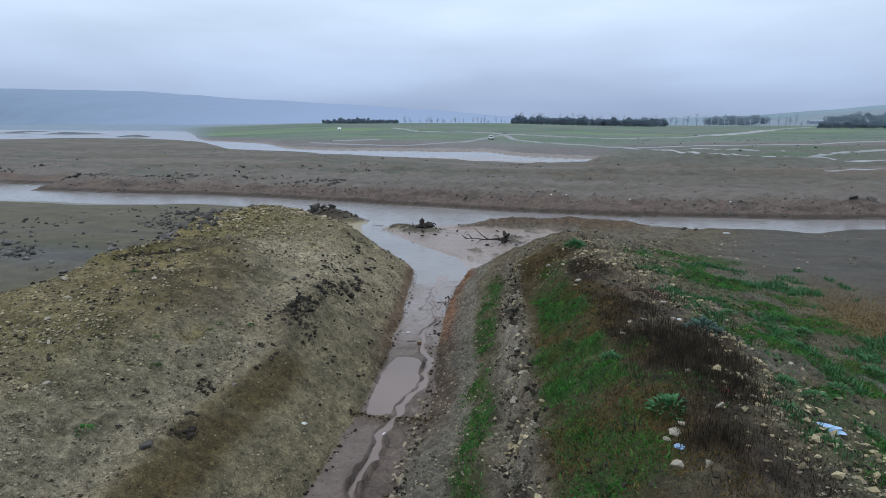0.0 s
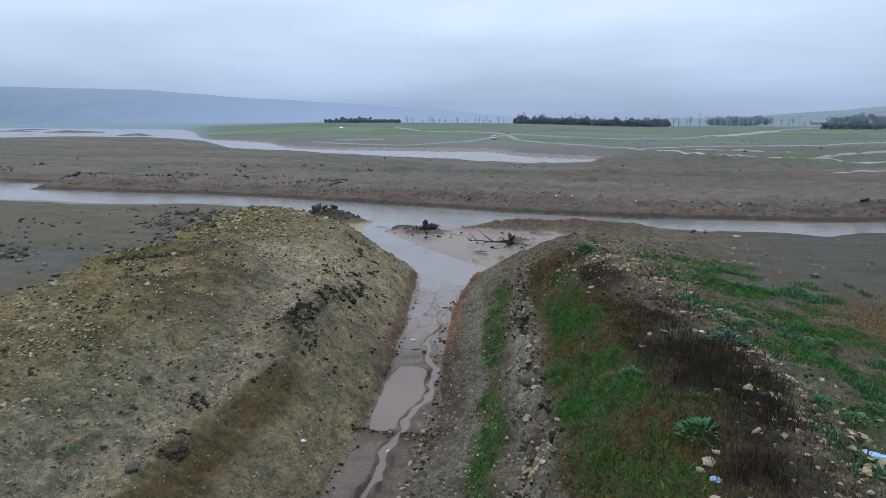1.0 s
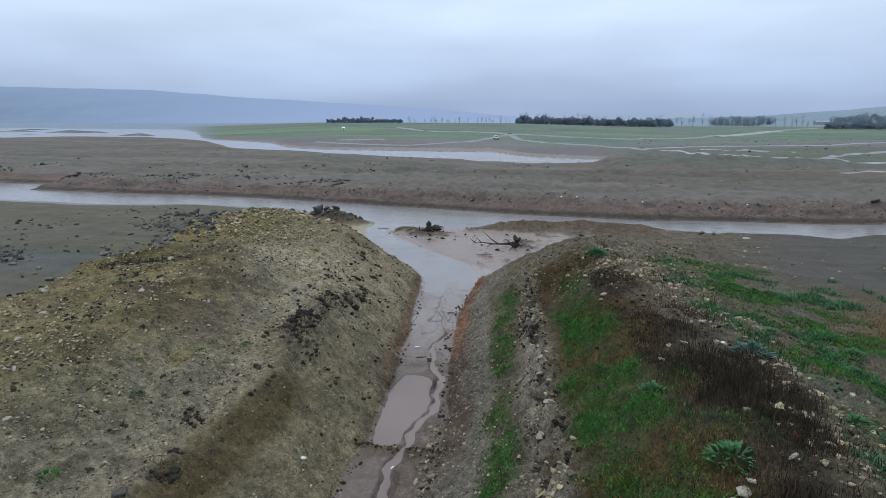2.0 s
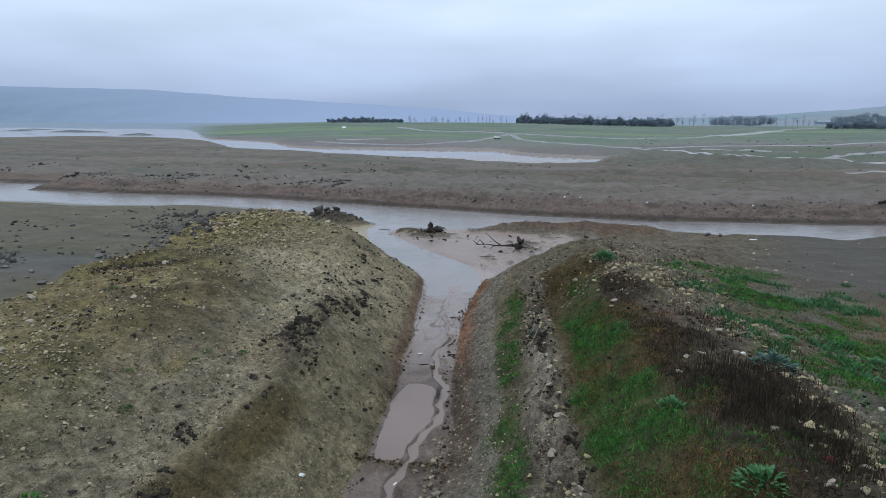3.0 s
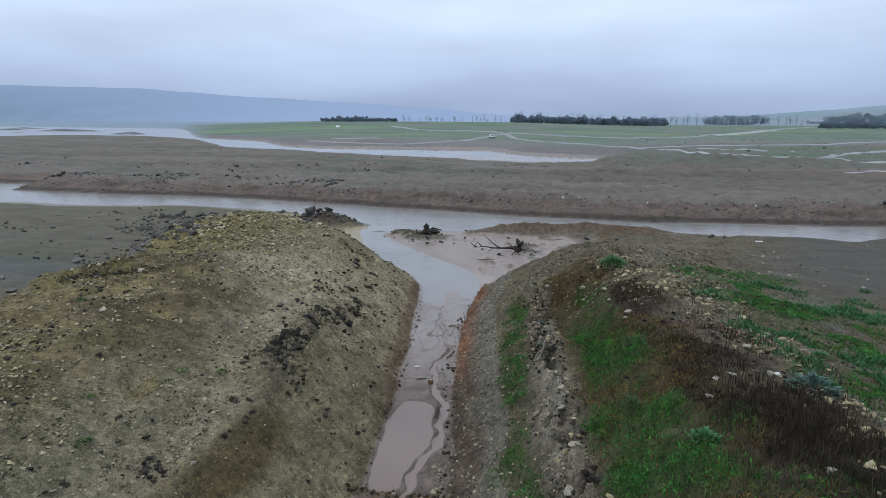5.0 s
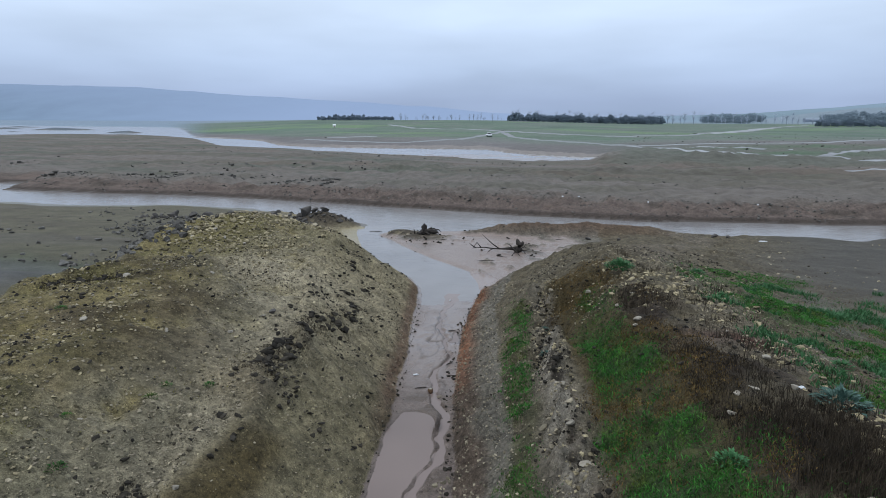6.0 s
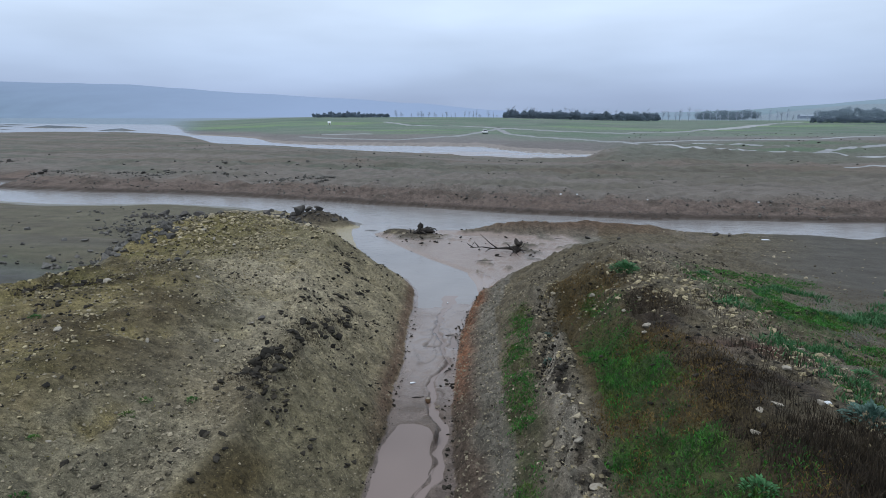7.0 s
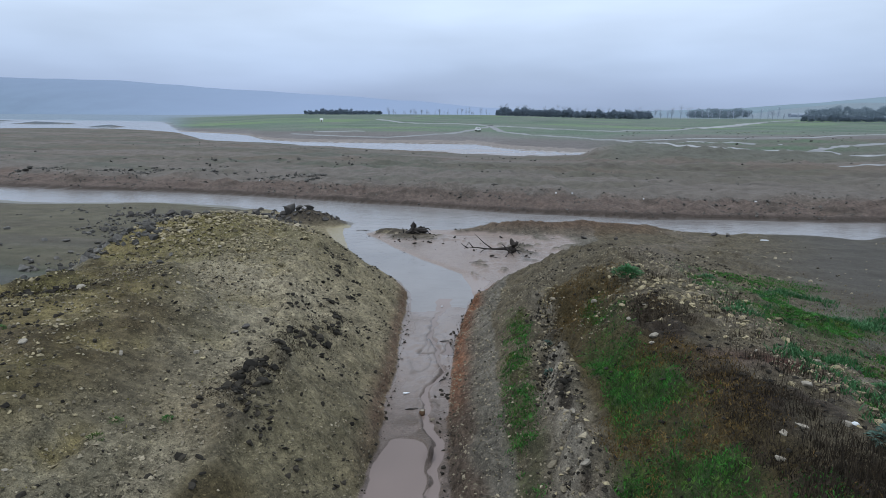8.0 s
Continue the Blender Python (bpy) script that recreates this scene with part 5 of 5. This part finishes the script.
blades("dead_mat", 12500, (2, 9, 6, 24), lambda x, y: step(0.0, 0.6, d_right(x, y) - np.interp(y, [11.5, 14.5], [5.1, 4.3])) * (1 - step(-0.3, 0.5, d_right(x, y) - np.interp(y, [14, 16.5], [7.2, 5.8]))) * (1 - step(20.5, 23, y)) * (0.2 + 0.8 * step(10.2, 11.5, y)) * (1 - hump(x, y, 4.4, 17.3, 1.0, 0.8)) * lumpy(x, y, 0.8, 46, -0.1, 0.35), 0.02, 0.09, 0.02, 1.0, WEED, "flattened dead brown weeds matting the crest", "weeds", 17)
blades("weeds", 900, (4, 14, 8, 27), lambda x, y: (d_right(x, y) > 7) * lumpy(x, y, 1.0, 49, 0.3, 0.7), 0.06, 0.2, 0.03, 0.8, LEAF, "leafy green weeds on the back of the bank", "weeds", 15, tuft=16, spread=0.11)
blades("moss_tufts", 5000, (-16, -5, 8, 34), lambda x, y: (d_left(x, y) > 3) * (hump(x, y, -12, 29.5, 3.2, 3.2) + 0.5 * hump(x, y, -11.2, 19.8, 2.6, 1.6) + 0.12 * lumpy(x, y, 1.2, 50, 0.2, 0.6)), 0.015, 0.05, 0.02, 0.8,
       plain_material("yellow_moss", (0.19, 0.17, 0.045), 0.9, 4.0, 0.3, 0, island=0.4), "yellow-green moss and stubble on the hump", "moss", 16, tuft=3)


def leaf_mesh(material, length=1.0):
    """One lobed leaf that arches up and out along x."""
    bm = bmesh.new()
    rows = []
    for i in range(6):
        t = i / 5
        w = 0.12 * math.sin(math.pi * (0.12 + 0.86 * t)) * (1.3 if i % 2 else 0.65)
        x, z = length * t * (1 - 0.12 * t), length * (0.75 * t - 0.72 * t * t)
        rows.append([bm.verts.new((x, -w, z + 0.04)), bm.verts.new((x, 0, z)), bm.verts.new((x, w, z + 0.04))])
    for a, b in zip(rows, rows[1:]):
        bm.faces.new((a[0], a[1], b[1], b[0]))
        bm.faces.new((a[1], a[2], b[2], b[1]))
    me = bpy.data.meshes.new("leaf")
    bm.to_mesh(me)
    bm.free()
    me.materials.append(material)
    return me


GREEN_LEAF, GREY_LEAF, TUFT_LEAF = leaf_mesh(LEAF), leaf_mesh(BLUE_LEAF), leaf_mesh(GRASS)


def rosette(name, x, y, width, count, mesh, label, category, group, seed):
    ob = standing(name, x, y, label, category, group, sink=0.01)
    rng = random.Random(seed)
    for k in range(count * 5):
        out, a = math.sqrt(rng.random()), 2.39996 * k
        s = width * rng.uniform(0.11, 0.24)
        lift = 0.20 * width * (1 - out * out) * rng.uniform(0.5, 1.0)
        m = pose(0.36 * width * out * math.cos(a), 0.36 * width * out * math.sin(a), lift, 0, -rng.uniform(15, 75) * (1 - 0.6 * out), math.degrees(a) + rng.uniform(-25, 25)) @ Matrix.Diagonal((s, s * 1.1, s, 1))
        shared("leaf", mesh, ob, m=m)
    return ob


for x, y, w, n, seed in [(3.54, 10.0, 0.95, 34, 1), (2.99, 12.6, 0.65, 26, 2), (3.3, 23.2, 1.05, 40, 3), (1.0, 9.4, 0.3, 12, 9)]:
    rosette("thistle_plant", x, y, w, n, GREEN_LEAF, "bright green leafy thistle rosette on the grassy bank", "plant", "thistles on the bank", seed)
for x, y, w, n, seed in [(5.5, 14.55, 1.0, 32, 4), (0.85, 19.75, 0.5, 16, 5), (0.9, 21.6, 0.35, 12, 6)]:
    rosette("grey_leaved_plant", x, y, w, n, GREY_LEAF, "grey-green leafy plant growing among rubble", "plant", "grey plants on the bank", seed)
for x, y, w, n, seed in [(6.15, 11.7, 0.7, 30, 7), (6.6, 11.3, 0.6, 24, 8), (7.6, 12.4, 0.7, 24, 17), (8.1, 15.4, 0.7, 24, 18), (9.2, 17.4, 0.8, 26, 19), (7.3, 17.8, 0.6, 20, 20), (6.6, 25.9, 0.7, 24, 21), (5.5, 20.9, 0.55, 18, 22), (9.6, 14.6, 0.7, 22, 23), (10.4, 16.2, 0.6, 20, 24)]:
    rosette("leafy_weed", x, y, w, n, GREEN_LEAF, "dark green leafy weed on the back of the bank", "plant", "weeds on the back slope", seed)
for x, y, w, seed in [(-7.22, 9.45, 0.32, 30), (-7.34, 12.05, 0.24, 31), (-7.3, 14.6, 0.24, 32), (-7.35, 15.2, 0.22, 33), (-10.9, 17.0, 0.22, 34), (-6.6, 15.6, 0.2, 35), (-8.0, 13.2, 0.18, 36), (-10.6, 10.6, 0.22, 37)]:
    rosette("grass_tuft", x, y, w * 1.5, 16, TUFT_LEAF, "small green tuft growing in bare earth", "plant", "tufts on the bare bank", seed)


# ---- litter ----
def crumpled(name, x, y, sx, sy, sz, material, label, category, group="litter", seed=0, turn=0):
    bm = bmesh.new()
    bmesh.ops.create_icosphere(bm, subdivisions=3, radius=0.5)
    for v in bm.verts:
        v.co *= 1 + 0.5 * noise.noise(v.co * 4 + Vector((seed, 0, 0))) + 0.25 * noise.noise(v.co * 11 + Vector((seed, 3, 0)))
        v.co = Vector((v.co.x * sx, v.co.y * sy, max(v.co.z, -0.2) * sz * 0.8))
    ob = part(name, bm, material, smooth=False)
    ob.matrix_basis = pose(x, y, height(x, y) + 0.2 * sz, 0, 0, turn)
    return tagged(ob, label, category, group)


def bottle(x, y, turn, group="litter", s=0.72):
    """A plastic bottle on its side."""
    ob = standing("plastic_bottle", x, y, "white plastic bottle lying on the wet mud", "bottle", group, turn)
    profile = [(0, 0.02), (0.01, 0.038), (0.15, 0.04), (0.19, 0.03), (0.215, 0.014), (0.235, 0.013)]
    bm = bmesh.new()
    tube(bm, [(a * s, 0, 0.04 * s) for a, r in profile], [r * s for a, r in profile], 10, 1, 0.0)
    part("body", bm, PLASTIC, ob)
    bm = bmesh.new()
    tube(bm, [(0.235 * s, 0, 0.04 * s), (0.255 * s, 0, 0.04 * s)], [0.016 * s, 0.016 * s], 10, 1, 0.0)
    part("cap", bm, PLASTIC, ob)


crumpled("plastic_bag", 6.2, 10.05, 0.5, 0.22, 0.16, BLUE_BAG, "torn pale blue plastic bag on rubble", "bag", seed=2, turn=-25)
crumpled("plastic_bag", 3.35, 8.75, 0.16, 0.10, 0.10, BLUE_BAG, "scrap of pale blue plastic among weeds", "bag", seed=5)
crumpled("cloth_rag", 4.7, 10.7, 0.15, 0.10, 0.09, RED, "small faded red rag among dead weeds", "rag", seed=7)
crumpled("plastic_scrap", -4.2, 12.9, 0.14, 0.09, 0.06, PLASTIC, "white plastic scrap on the channel slope", "litter", seed=9)
crumpled("plastic_scrap", 5.05, 15.0, 0.12, 0.09, 0.07, PLASTIC, "white plastic scrap among the weeds", "litter", seed=12)
def wooden_stub(x, y):
    ob = standing("wooden_stub", x, y, "short rotten wooden post standing in the wet mud", "post", turn=20, sink=0.03)
    bm = bmesh.new()
    tube(bm, [(0, 0, 0), (0.005, 0, 0.10), (0.01, 0.005, 0.2)], [0.085, 0.08, 0.074], 9, 4, 0.08)
    part("post", bm, ROTTEN, ob)
    bm = bmesh.new()
    tube(bm, [(0.01, 0.005, 0.2), (0.01, 0.005, 0.212)], [0.06, 0.045], 9, 5, 0.15)
    part("broken_end", bm, STONE, ob, "pale broken end")


ROTTEN = plain_material("rotten_wood", (0.105, 0.062, 0.036), 0.9, 18, 0.4, 0.5)
wooden_stub(-2.40, 20.2)
bottle(-2.45, 13.75, 65)
bottle(-3.05, 21.3, 20)
bottle(-2.6, 29.3, 80)
crumpled("plastic_scrap", 16.2, 43.3, 0.5, 0.22, 0.08, PLASTIC, "flat pale scrap lying on the dark flat", "litter", seed=14)
for k, (x, y) in enumerate([(-24, 65.6), (5, 57.4), (6.5, 58.2), (12, 56.0), (20.5, 55.0)]):
    crumpled("plastic_scrap", x, y, 0.16, 0.14, 0.16, PLASTIC, "white scrap caught on the far bank", "litter", "litter on the far bank", 20 + k)


# ---- pool and trickle in the channel ----
def sheet(name, bm, label, material):
    ob = part(name, bm, material)
    return tagged(ob, label, "water", kind="structure")


def build_pool():
    bm = bmesh.new()
    ys = np.linspace(14.55, 19.0, 30)
    a = [bm.verts.new((float(left_edge(y)) - 0.05, y, 0.062)) for y in ys]
    b = [bm.verts.new((float(stream(y)) - 0.1, y, 0.062)) for y in ys]
    for i in range(len(ys) - 1):
        bm.faces.new((a[i], b[i], b[i + 1], a[i + 1]))
    sheet("water_pool", bm, "still silty pool on the floor of the channel", POOL)
    bm = bmesh.new()
    ys = np.linspace(6, 30.5, 240)
    rows = []
    for y in ys:
        x, w = float(stream(y)), float(np.interp(y, [18.5, 20, 27, 29], [0.18, 0.5, 0.55, 0.3]))
        z = float(np.interp(y, [6, 20, 28, 31], [0.068, 0.046, 0.004, 0.0]))
        rows.append((bm.verts.new((x - w, y, z)), bm.verts.new((x + w, y, z))))
    for a, b in zip(rows, rows[1:]):
        bm.faces.new((a[0], a[1], b[1], b[0]))
    sheet("water_trickle", bm, "thin trickle winding down the muddy channel", POOL)


build_pool()


# ---- the far fields: tracks, a car, a hut, woods ----
def track(points, width, seed):
    bm = bmesh.new()
    pts = [Vector(p) for p in points]
    line = []
    for a, b in zip(pts, pts[1:]):
        n = max(2, int((b - a).length / (0.7 if a.y < 180 else 2.0)))
        line += [a.lerp(b, i / n) for i in range(n)]
    line.append(pts[-1])
    lx, ly = np.array([p.x for p in line]), np.array([p.y for p in line])
    for _ in range(12):
        lx[1:-1], ly[1:-1] = (lx[:-2] + 2 * lx[1:-1] + lx[2:]) / 4, (ly[:-2] + 2 * ly[1:-1] + ly[2:]) / 4
    dx, dy = np.gradient(lx), np.gradient(ly)
    n = np.hypot(dx, dy)
    nx, ny = -dy / n, dx / n
    w = width * (0.5 + 0.18 * fbm(lx, ly, 14, 3, seed))
    cols = []
    low = np.interp(ly, [85, 130, 300, 600], [0.08, 0.13, 0.20, 0.32])
    for k in (-1.0, -0.5, 0.0, 0.5, 1.0):
        x, y = lx + nx * w * k, ly + ny * w * k
        z = lying(x, y) + low * (1.0 if abs(k) < 0.9 else -0.3)
        cols.append([bm.verts.new(p) for p in zip(x, y, z)])
    for a, b in zip(cols, cols[1:]):
        for i in range(len(line) - 1):
            bm.faces.new((a[i], a[i + 1], b[i + 1], b[i]))
    bmesh.ops.recalc_face_normals(bm, faces=bm.faces)
    ob = part("road_track", bm, TRACK)
    tagged(ob, "pale worn dirt track across the fields", "track", kind="structure")


for k, (width, points) in enumerate([
        (3.4, [(-68, 212), (-54, 202), (-42, 198), (-30, 196), (-19, 214), (-10, 238), (0, 303)]),
        (4.5, [(-80, 440), (-46, 346), (-20, 344), (0, 315)]),
        (4.5, [(0, 303), (25, 273), (50, 264), (84, 292), (100, 319)]),
        (11.0, [(100, 319), (126, 356), (162, 417), (190, 465)]),
        (6.5, [(190, 465), (215, 510), (285, 610)]),
        (3.0, [(0, 299), (4, 236), (12, 215), (20, 200), (32, 186), (35, 167)]),
        (1.4, [(33, 168), (39, 147), (46, 135), (49, 127), (54, 121)]),
        (1.0, [(54, 121), (58, 115), (66, 110), (76, 104)]),
        (1.8, [(34, 160), (45, 157), (58, 152), (66, 150)]),
        (3.4, [(54, 121), (63, 128), (74, 141), (88, 154), (120, 185)]),
        (1.5, [(35, 168), (60, 190), (97, 202), (125, 232), (150, 246)]),
        (0.8, [(42, 88), (49, 90), (56, 89.5), (70, 87)]),
        (3.0, [(-66, 228), (-58, 236), (-48, 236)])]):
    track([(x, y, 0) for x, y in points], width, 60 + k)


def car(x, y, turn):
    ob = standing("car", x, y, "small white car parked on a dirt track", "car", turn=turn)
    bm = bmesh.new()
    block(bm, -0.86, 0.86, -2.0, 2.0, 0.35, 0.92, 0.12)
    part("body", bm, WHITE, ob)
    bm = bmesh.new()
    block(bm, -0.72, 0.72, -1.1, 1.3, 0.90, 1.48, 0.16)
    part("cabin", bm, WHITE, ob)
    for y0, y1 in ((-1.13, -1.09), (1.29, 1.33)):
        part("window", block(bmesh.new(), -0.6, 0.6, y0, y1, 1.0, 1.36), GLASS, ob)
    for s in (-1, 1):
        part("window", block(bmesh.new(), s * 0.73 - 0.015, s * 0.73 + 0.015, -0.8, 1.0, 1.0, 1.36), GLASS, ob)
        for wy in (-1.25, 1.3):
            bm = bmesh.new()
            bmesh.ops.create_cone(bm, cap_ends=True, segments=16, radius1=0.32, radius2=0.32, depth=0.22, matrix=pose(s * 0.78, wy, 0.32, 0, 90, 0))
            part("wheel", bm, RUBBER, ob)


def hut(x, y):
    ob = standing("hut", x, y, "small white hut with a pitched roof in a field", "hut", turn=15, sink=0.1)
    part("wall", block(bmesh.new(), -0.9, 0.9, -0.7, 0.7, 0, 1.3, 0.03), WHITE, ob)
    bm = bmesh.new()
    v = [bm.verts.new(p) for p in [(-1.05, -0.85, 1.28), (1.05, -0.85, 1.28), (1.05, 0.85, 1.28), (-1.05, 0.85, 1.28), (-1.05, 0, 1.95), (1.05, 0, 1.95)]]
    for f in ((0, 1, 5, 4), (2, 3, 4, 5), (0, 4, 3), (1, 2, 5), (3, 2, 1, 0)):
        bm.faces.new([v[i] for i in f])
    part("roof", bm, WHITE, ob, smooth=False)
    part("door", block(bmesh.new(), -0.3, 0.3, -0.74, -0.705, 0.05, 1.15), STONE, ob, "grey door")


car(-5.1, 244.5, 10)
hut(-103, 374)


def farm_building(x, y):
    """A long low building far off below the hill."""
    ob = standing("farm_building", x, y, "long farm building far off below the hill, paled with painted haze", "building", turn=4, sink=0.3)
    part("wall", block(bmesh.new(), -15, 15, -5, 5, 0, 4.6, 0.05), HAZY_WALL, ob)
    bm = bmesh.new()
    v = [bm.verts.new(p) for p in [(-15.6, -5.6, 4.5), (15.6, -5.6, 4.5), (15.6, 5.6, 4.5), (-15.6, 5.6, 4.5), (-15.6, 0, 6.8), (15.6, 0, 6.8)]]
    for f in ((0, 1, 5, 4), (2, 3, 4, 5), (0, 4, 3), (1, 2, 5), (3, 2, 1, 0)):
        bm.faces.new([v[i] for i in f])
    part("roof", bm, HAZY_WALL, ob, smooth=False)


# wall and roof colour, paled blue to stand in for haze
HAZY_WALL = plain_material("hazed_render", (0.30, 0.35, 0.42), 0.95, 0.4, 0.1, 0)
farm_building(556, 1160)


def clumps(name, blobs, material, parent, seed, leaf=0.5, per=5):
    """A crown of many small uneven leaf clumps round the given balls (x, y, z, r)."""
    rng = np.random.default_rng(seed)
    b = np.repeat(np.array(blobs), per, 0)
    n = len(b)
    d = rng.normal(0, 1, (n, 3))
    d = d / np.linalg.norm(d, axis=1)[:, None] * (rng.uniform(0.4, 1.0, n) * b[:, 3])[:, None]
    spray = np.array([[1, 1, 1], [1, -1, -1], [-1, 1, -1], [-1, -1, 1]]) * 0.7
    v = np.einsum("nij,nkj->nki", spins(n, rng), spray[None] * rng.uniform(0.5, 1.4, (n, 4, 1))) * (leaf * rng.uniform(0.6, 1.3, n))[:, None, None]
    v = v + (b[:, :3] + d * np.array([1, 1, 0.8]))[:, None, :]
    f = np.array([[0, 1, 2], [0, 3, 1], [0, 2, 3], [1, 3, 2]])[None] + (np.arange(n) * 4)[:, None, None]
    me = raw_mesh(name, v.reshape(-1, 3), f.reshape(-1, 3))
    me.materials.append(material)
    return shared(name, me, parent)


def pine_tree(seed, tall):
    rng = random.Random(seed)
    ob = new("pine_tree")
    tagged(ob, "pine in a row on the rise, blue-grey with painted haze", "tree", "trees along the rise")
    bm = bmesh.new()
    tube(bm, [(0, 0, -0.3), (0.05, 0, tall * 0.3), (0.1, 0.05, tall * 0.6), (0.1, 0, tall * 0.92)], [0.22, 0.18, 0.12, 0.04], 6, seed)
    for k in range(6):
        a, z = k * 1.05 + rng.random(), tall * rng.uniform(0.32, 0.7)
        tube(bm, [(0.05, 0, z), (0.9 * math.cos(a), 0.9 * math.sin(a), z + 0.35), (1.7 * math.cos(a), 1.7 * math.sin(a), z + 0.6)], [0.07, 0.05, 0.02], 4, seed + k)
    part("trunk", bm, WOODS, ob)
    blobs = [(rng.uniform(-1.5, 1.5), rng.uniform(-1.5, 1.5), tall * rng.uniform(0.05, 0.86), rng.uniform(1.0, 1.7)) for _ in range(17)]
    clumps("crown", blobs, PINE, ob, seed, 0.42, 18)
    return ob


def bare_tree(seed, tall):
    rng = random.Random(seed)
    ob = new("bare_tree")
    tagged(ob, "bare winter tree standing on the rise, paled with painted haze", "tree", "bare trees along the rise")
    bm, tw = bmesh.new(), bmesh.new()
    tube(bm, [(0, 0, -0.3), (0.1, 0, tall * 0.35), (0.05, 0.1, tall * 0.7), (0, 0, tall)], [0.2, 0.16, 0.09, 0.02], 6, seed)
    for k in range(24):
        a, z, r = rng.uniform(0, 6.28), tall * rng.uniform(0.2, 0.9), tall * rng.uniform(0.14, 0.34)
        e = Vector((r * math.cos(a), r * math.sin(a), z + r * 0.8))
        tube(bm, [(0.05, 0.05, z), tuple(Vector((0.05, 0.05, z)).lerp(e, 0.5)), tuple(e)], [0.07, 0.05, 0.02], 4, seed + k)
        for j in range(8):
            s = Vector((0.05, 0.05, z)).lerp(e, rng.uniform(0.35, 1.0))
            q = s + Vector((rng.uniform(-0.6, 0.6), rng.uniform(-0.6, 0.6), rng.uniform(0.1, 0.8))) * tall * 0.12
            tube(tw, [tuple(s), tuple(q)], [0.026, 0.010], 3, j)
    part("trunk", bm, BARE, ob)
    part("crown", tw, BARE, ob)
    return ob


def grove():
    rng = random.Random(12)
    pines, bares = [pine_tree(s, 6.0) for s in (1, 2, 3)], [bare_tree(s, 6.5) for s in (5, 6, 7)]
    used = set()

    def put(kind, k, a, y, size):
        x = a * y
        z = height(x, y)
        m = pose(x, y, z, 0, 0, rng.uniform(0, 360)) @ Matrix.Diagonal((size, size, size * rng.uniform(0.9, 1.12), 1))
        ob = kind[k % 3]
        if ob in used:
            made = copy_thing(ob, m)
            made.matrix_basis = m
        else:
            used.add(ob)
            ob.matrix_basis = m

    for k in range(56):
        put(pines, k, -0.303 + 0.128 * (k + rng.uniform(-0.5, 0.5)) / 56, rng.uniform(635, 670), rng.uniform(0.45, 0.8))
    for k in range(8):
        put(pines, k, -0.275 + 0.008 * k, 668, rng.uniform(0.75, 1.1))
    for k in range(30):
        put(bares, k, -0.175 + 0.18 * (k + rng.uniform(-1.8, 1.8)) / 30, rng.uniform(650, 690), rng.uniform(0.4, 1.2))
    for k in range(95):
        put(pines, k, 0.012 + 0.245 * (k + rng.uniform(-0.6, 0.6)) / 95, rng.uniform(630, 690), rng.uniform(0.8, 1.5))
    for k in range(22):
        put(bares, k, 0.01 + 0.22 * (k + rng.uniform(-1.5, 1.5)) / 22, rng.uniform(690, 720), rng.uniform(1.3, 1.9))
    for k in range(40):
        put(pines, k, 0.485 + 0.125 * (k + rng.uniform(-0.4, 0.4)) / 40, rng.uniform(560, 600), rng.uniform(0.7, 1.0))
    for k in range(26):
        put(bares, k, 0.24 + 0.26 * (k + rng.uniform(-0.5, 0.5)) / 26, rng.uniform(760, 980), rng.uniform(1.2, 2.4))


grove()


def far_wood():
    """Woods too far to tell the trees apart, along the foot of the green hill."""
    rng = np.random.default_rng(77)
    blobs = []
    for k in range(420):
        a, y = rng.uniform(0.2, 0.75), rng.uniform(950, 1450)
        if fbm(a * 40, y / 200, 3, 2, 71) > -0.1:
            blobs.append((a * y, y, height(a * y, y) + rng.uniform(3, 10), rng.uniform(5, 11)))
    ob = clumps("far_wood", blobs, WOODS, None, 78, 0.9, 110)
    tagged(ob, "leafless woods below the distant hill, greyed with painted haze", "woods", kind="stuff")


far_wood()
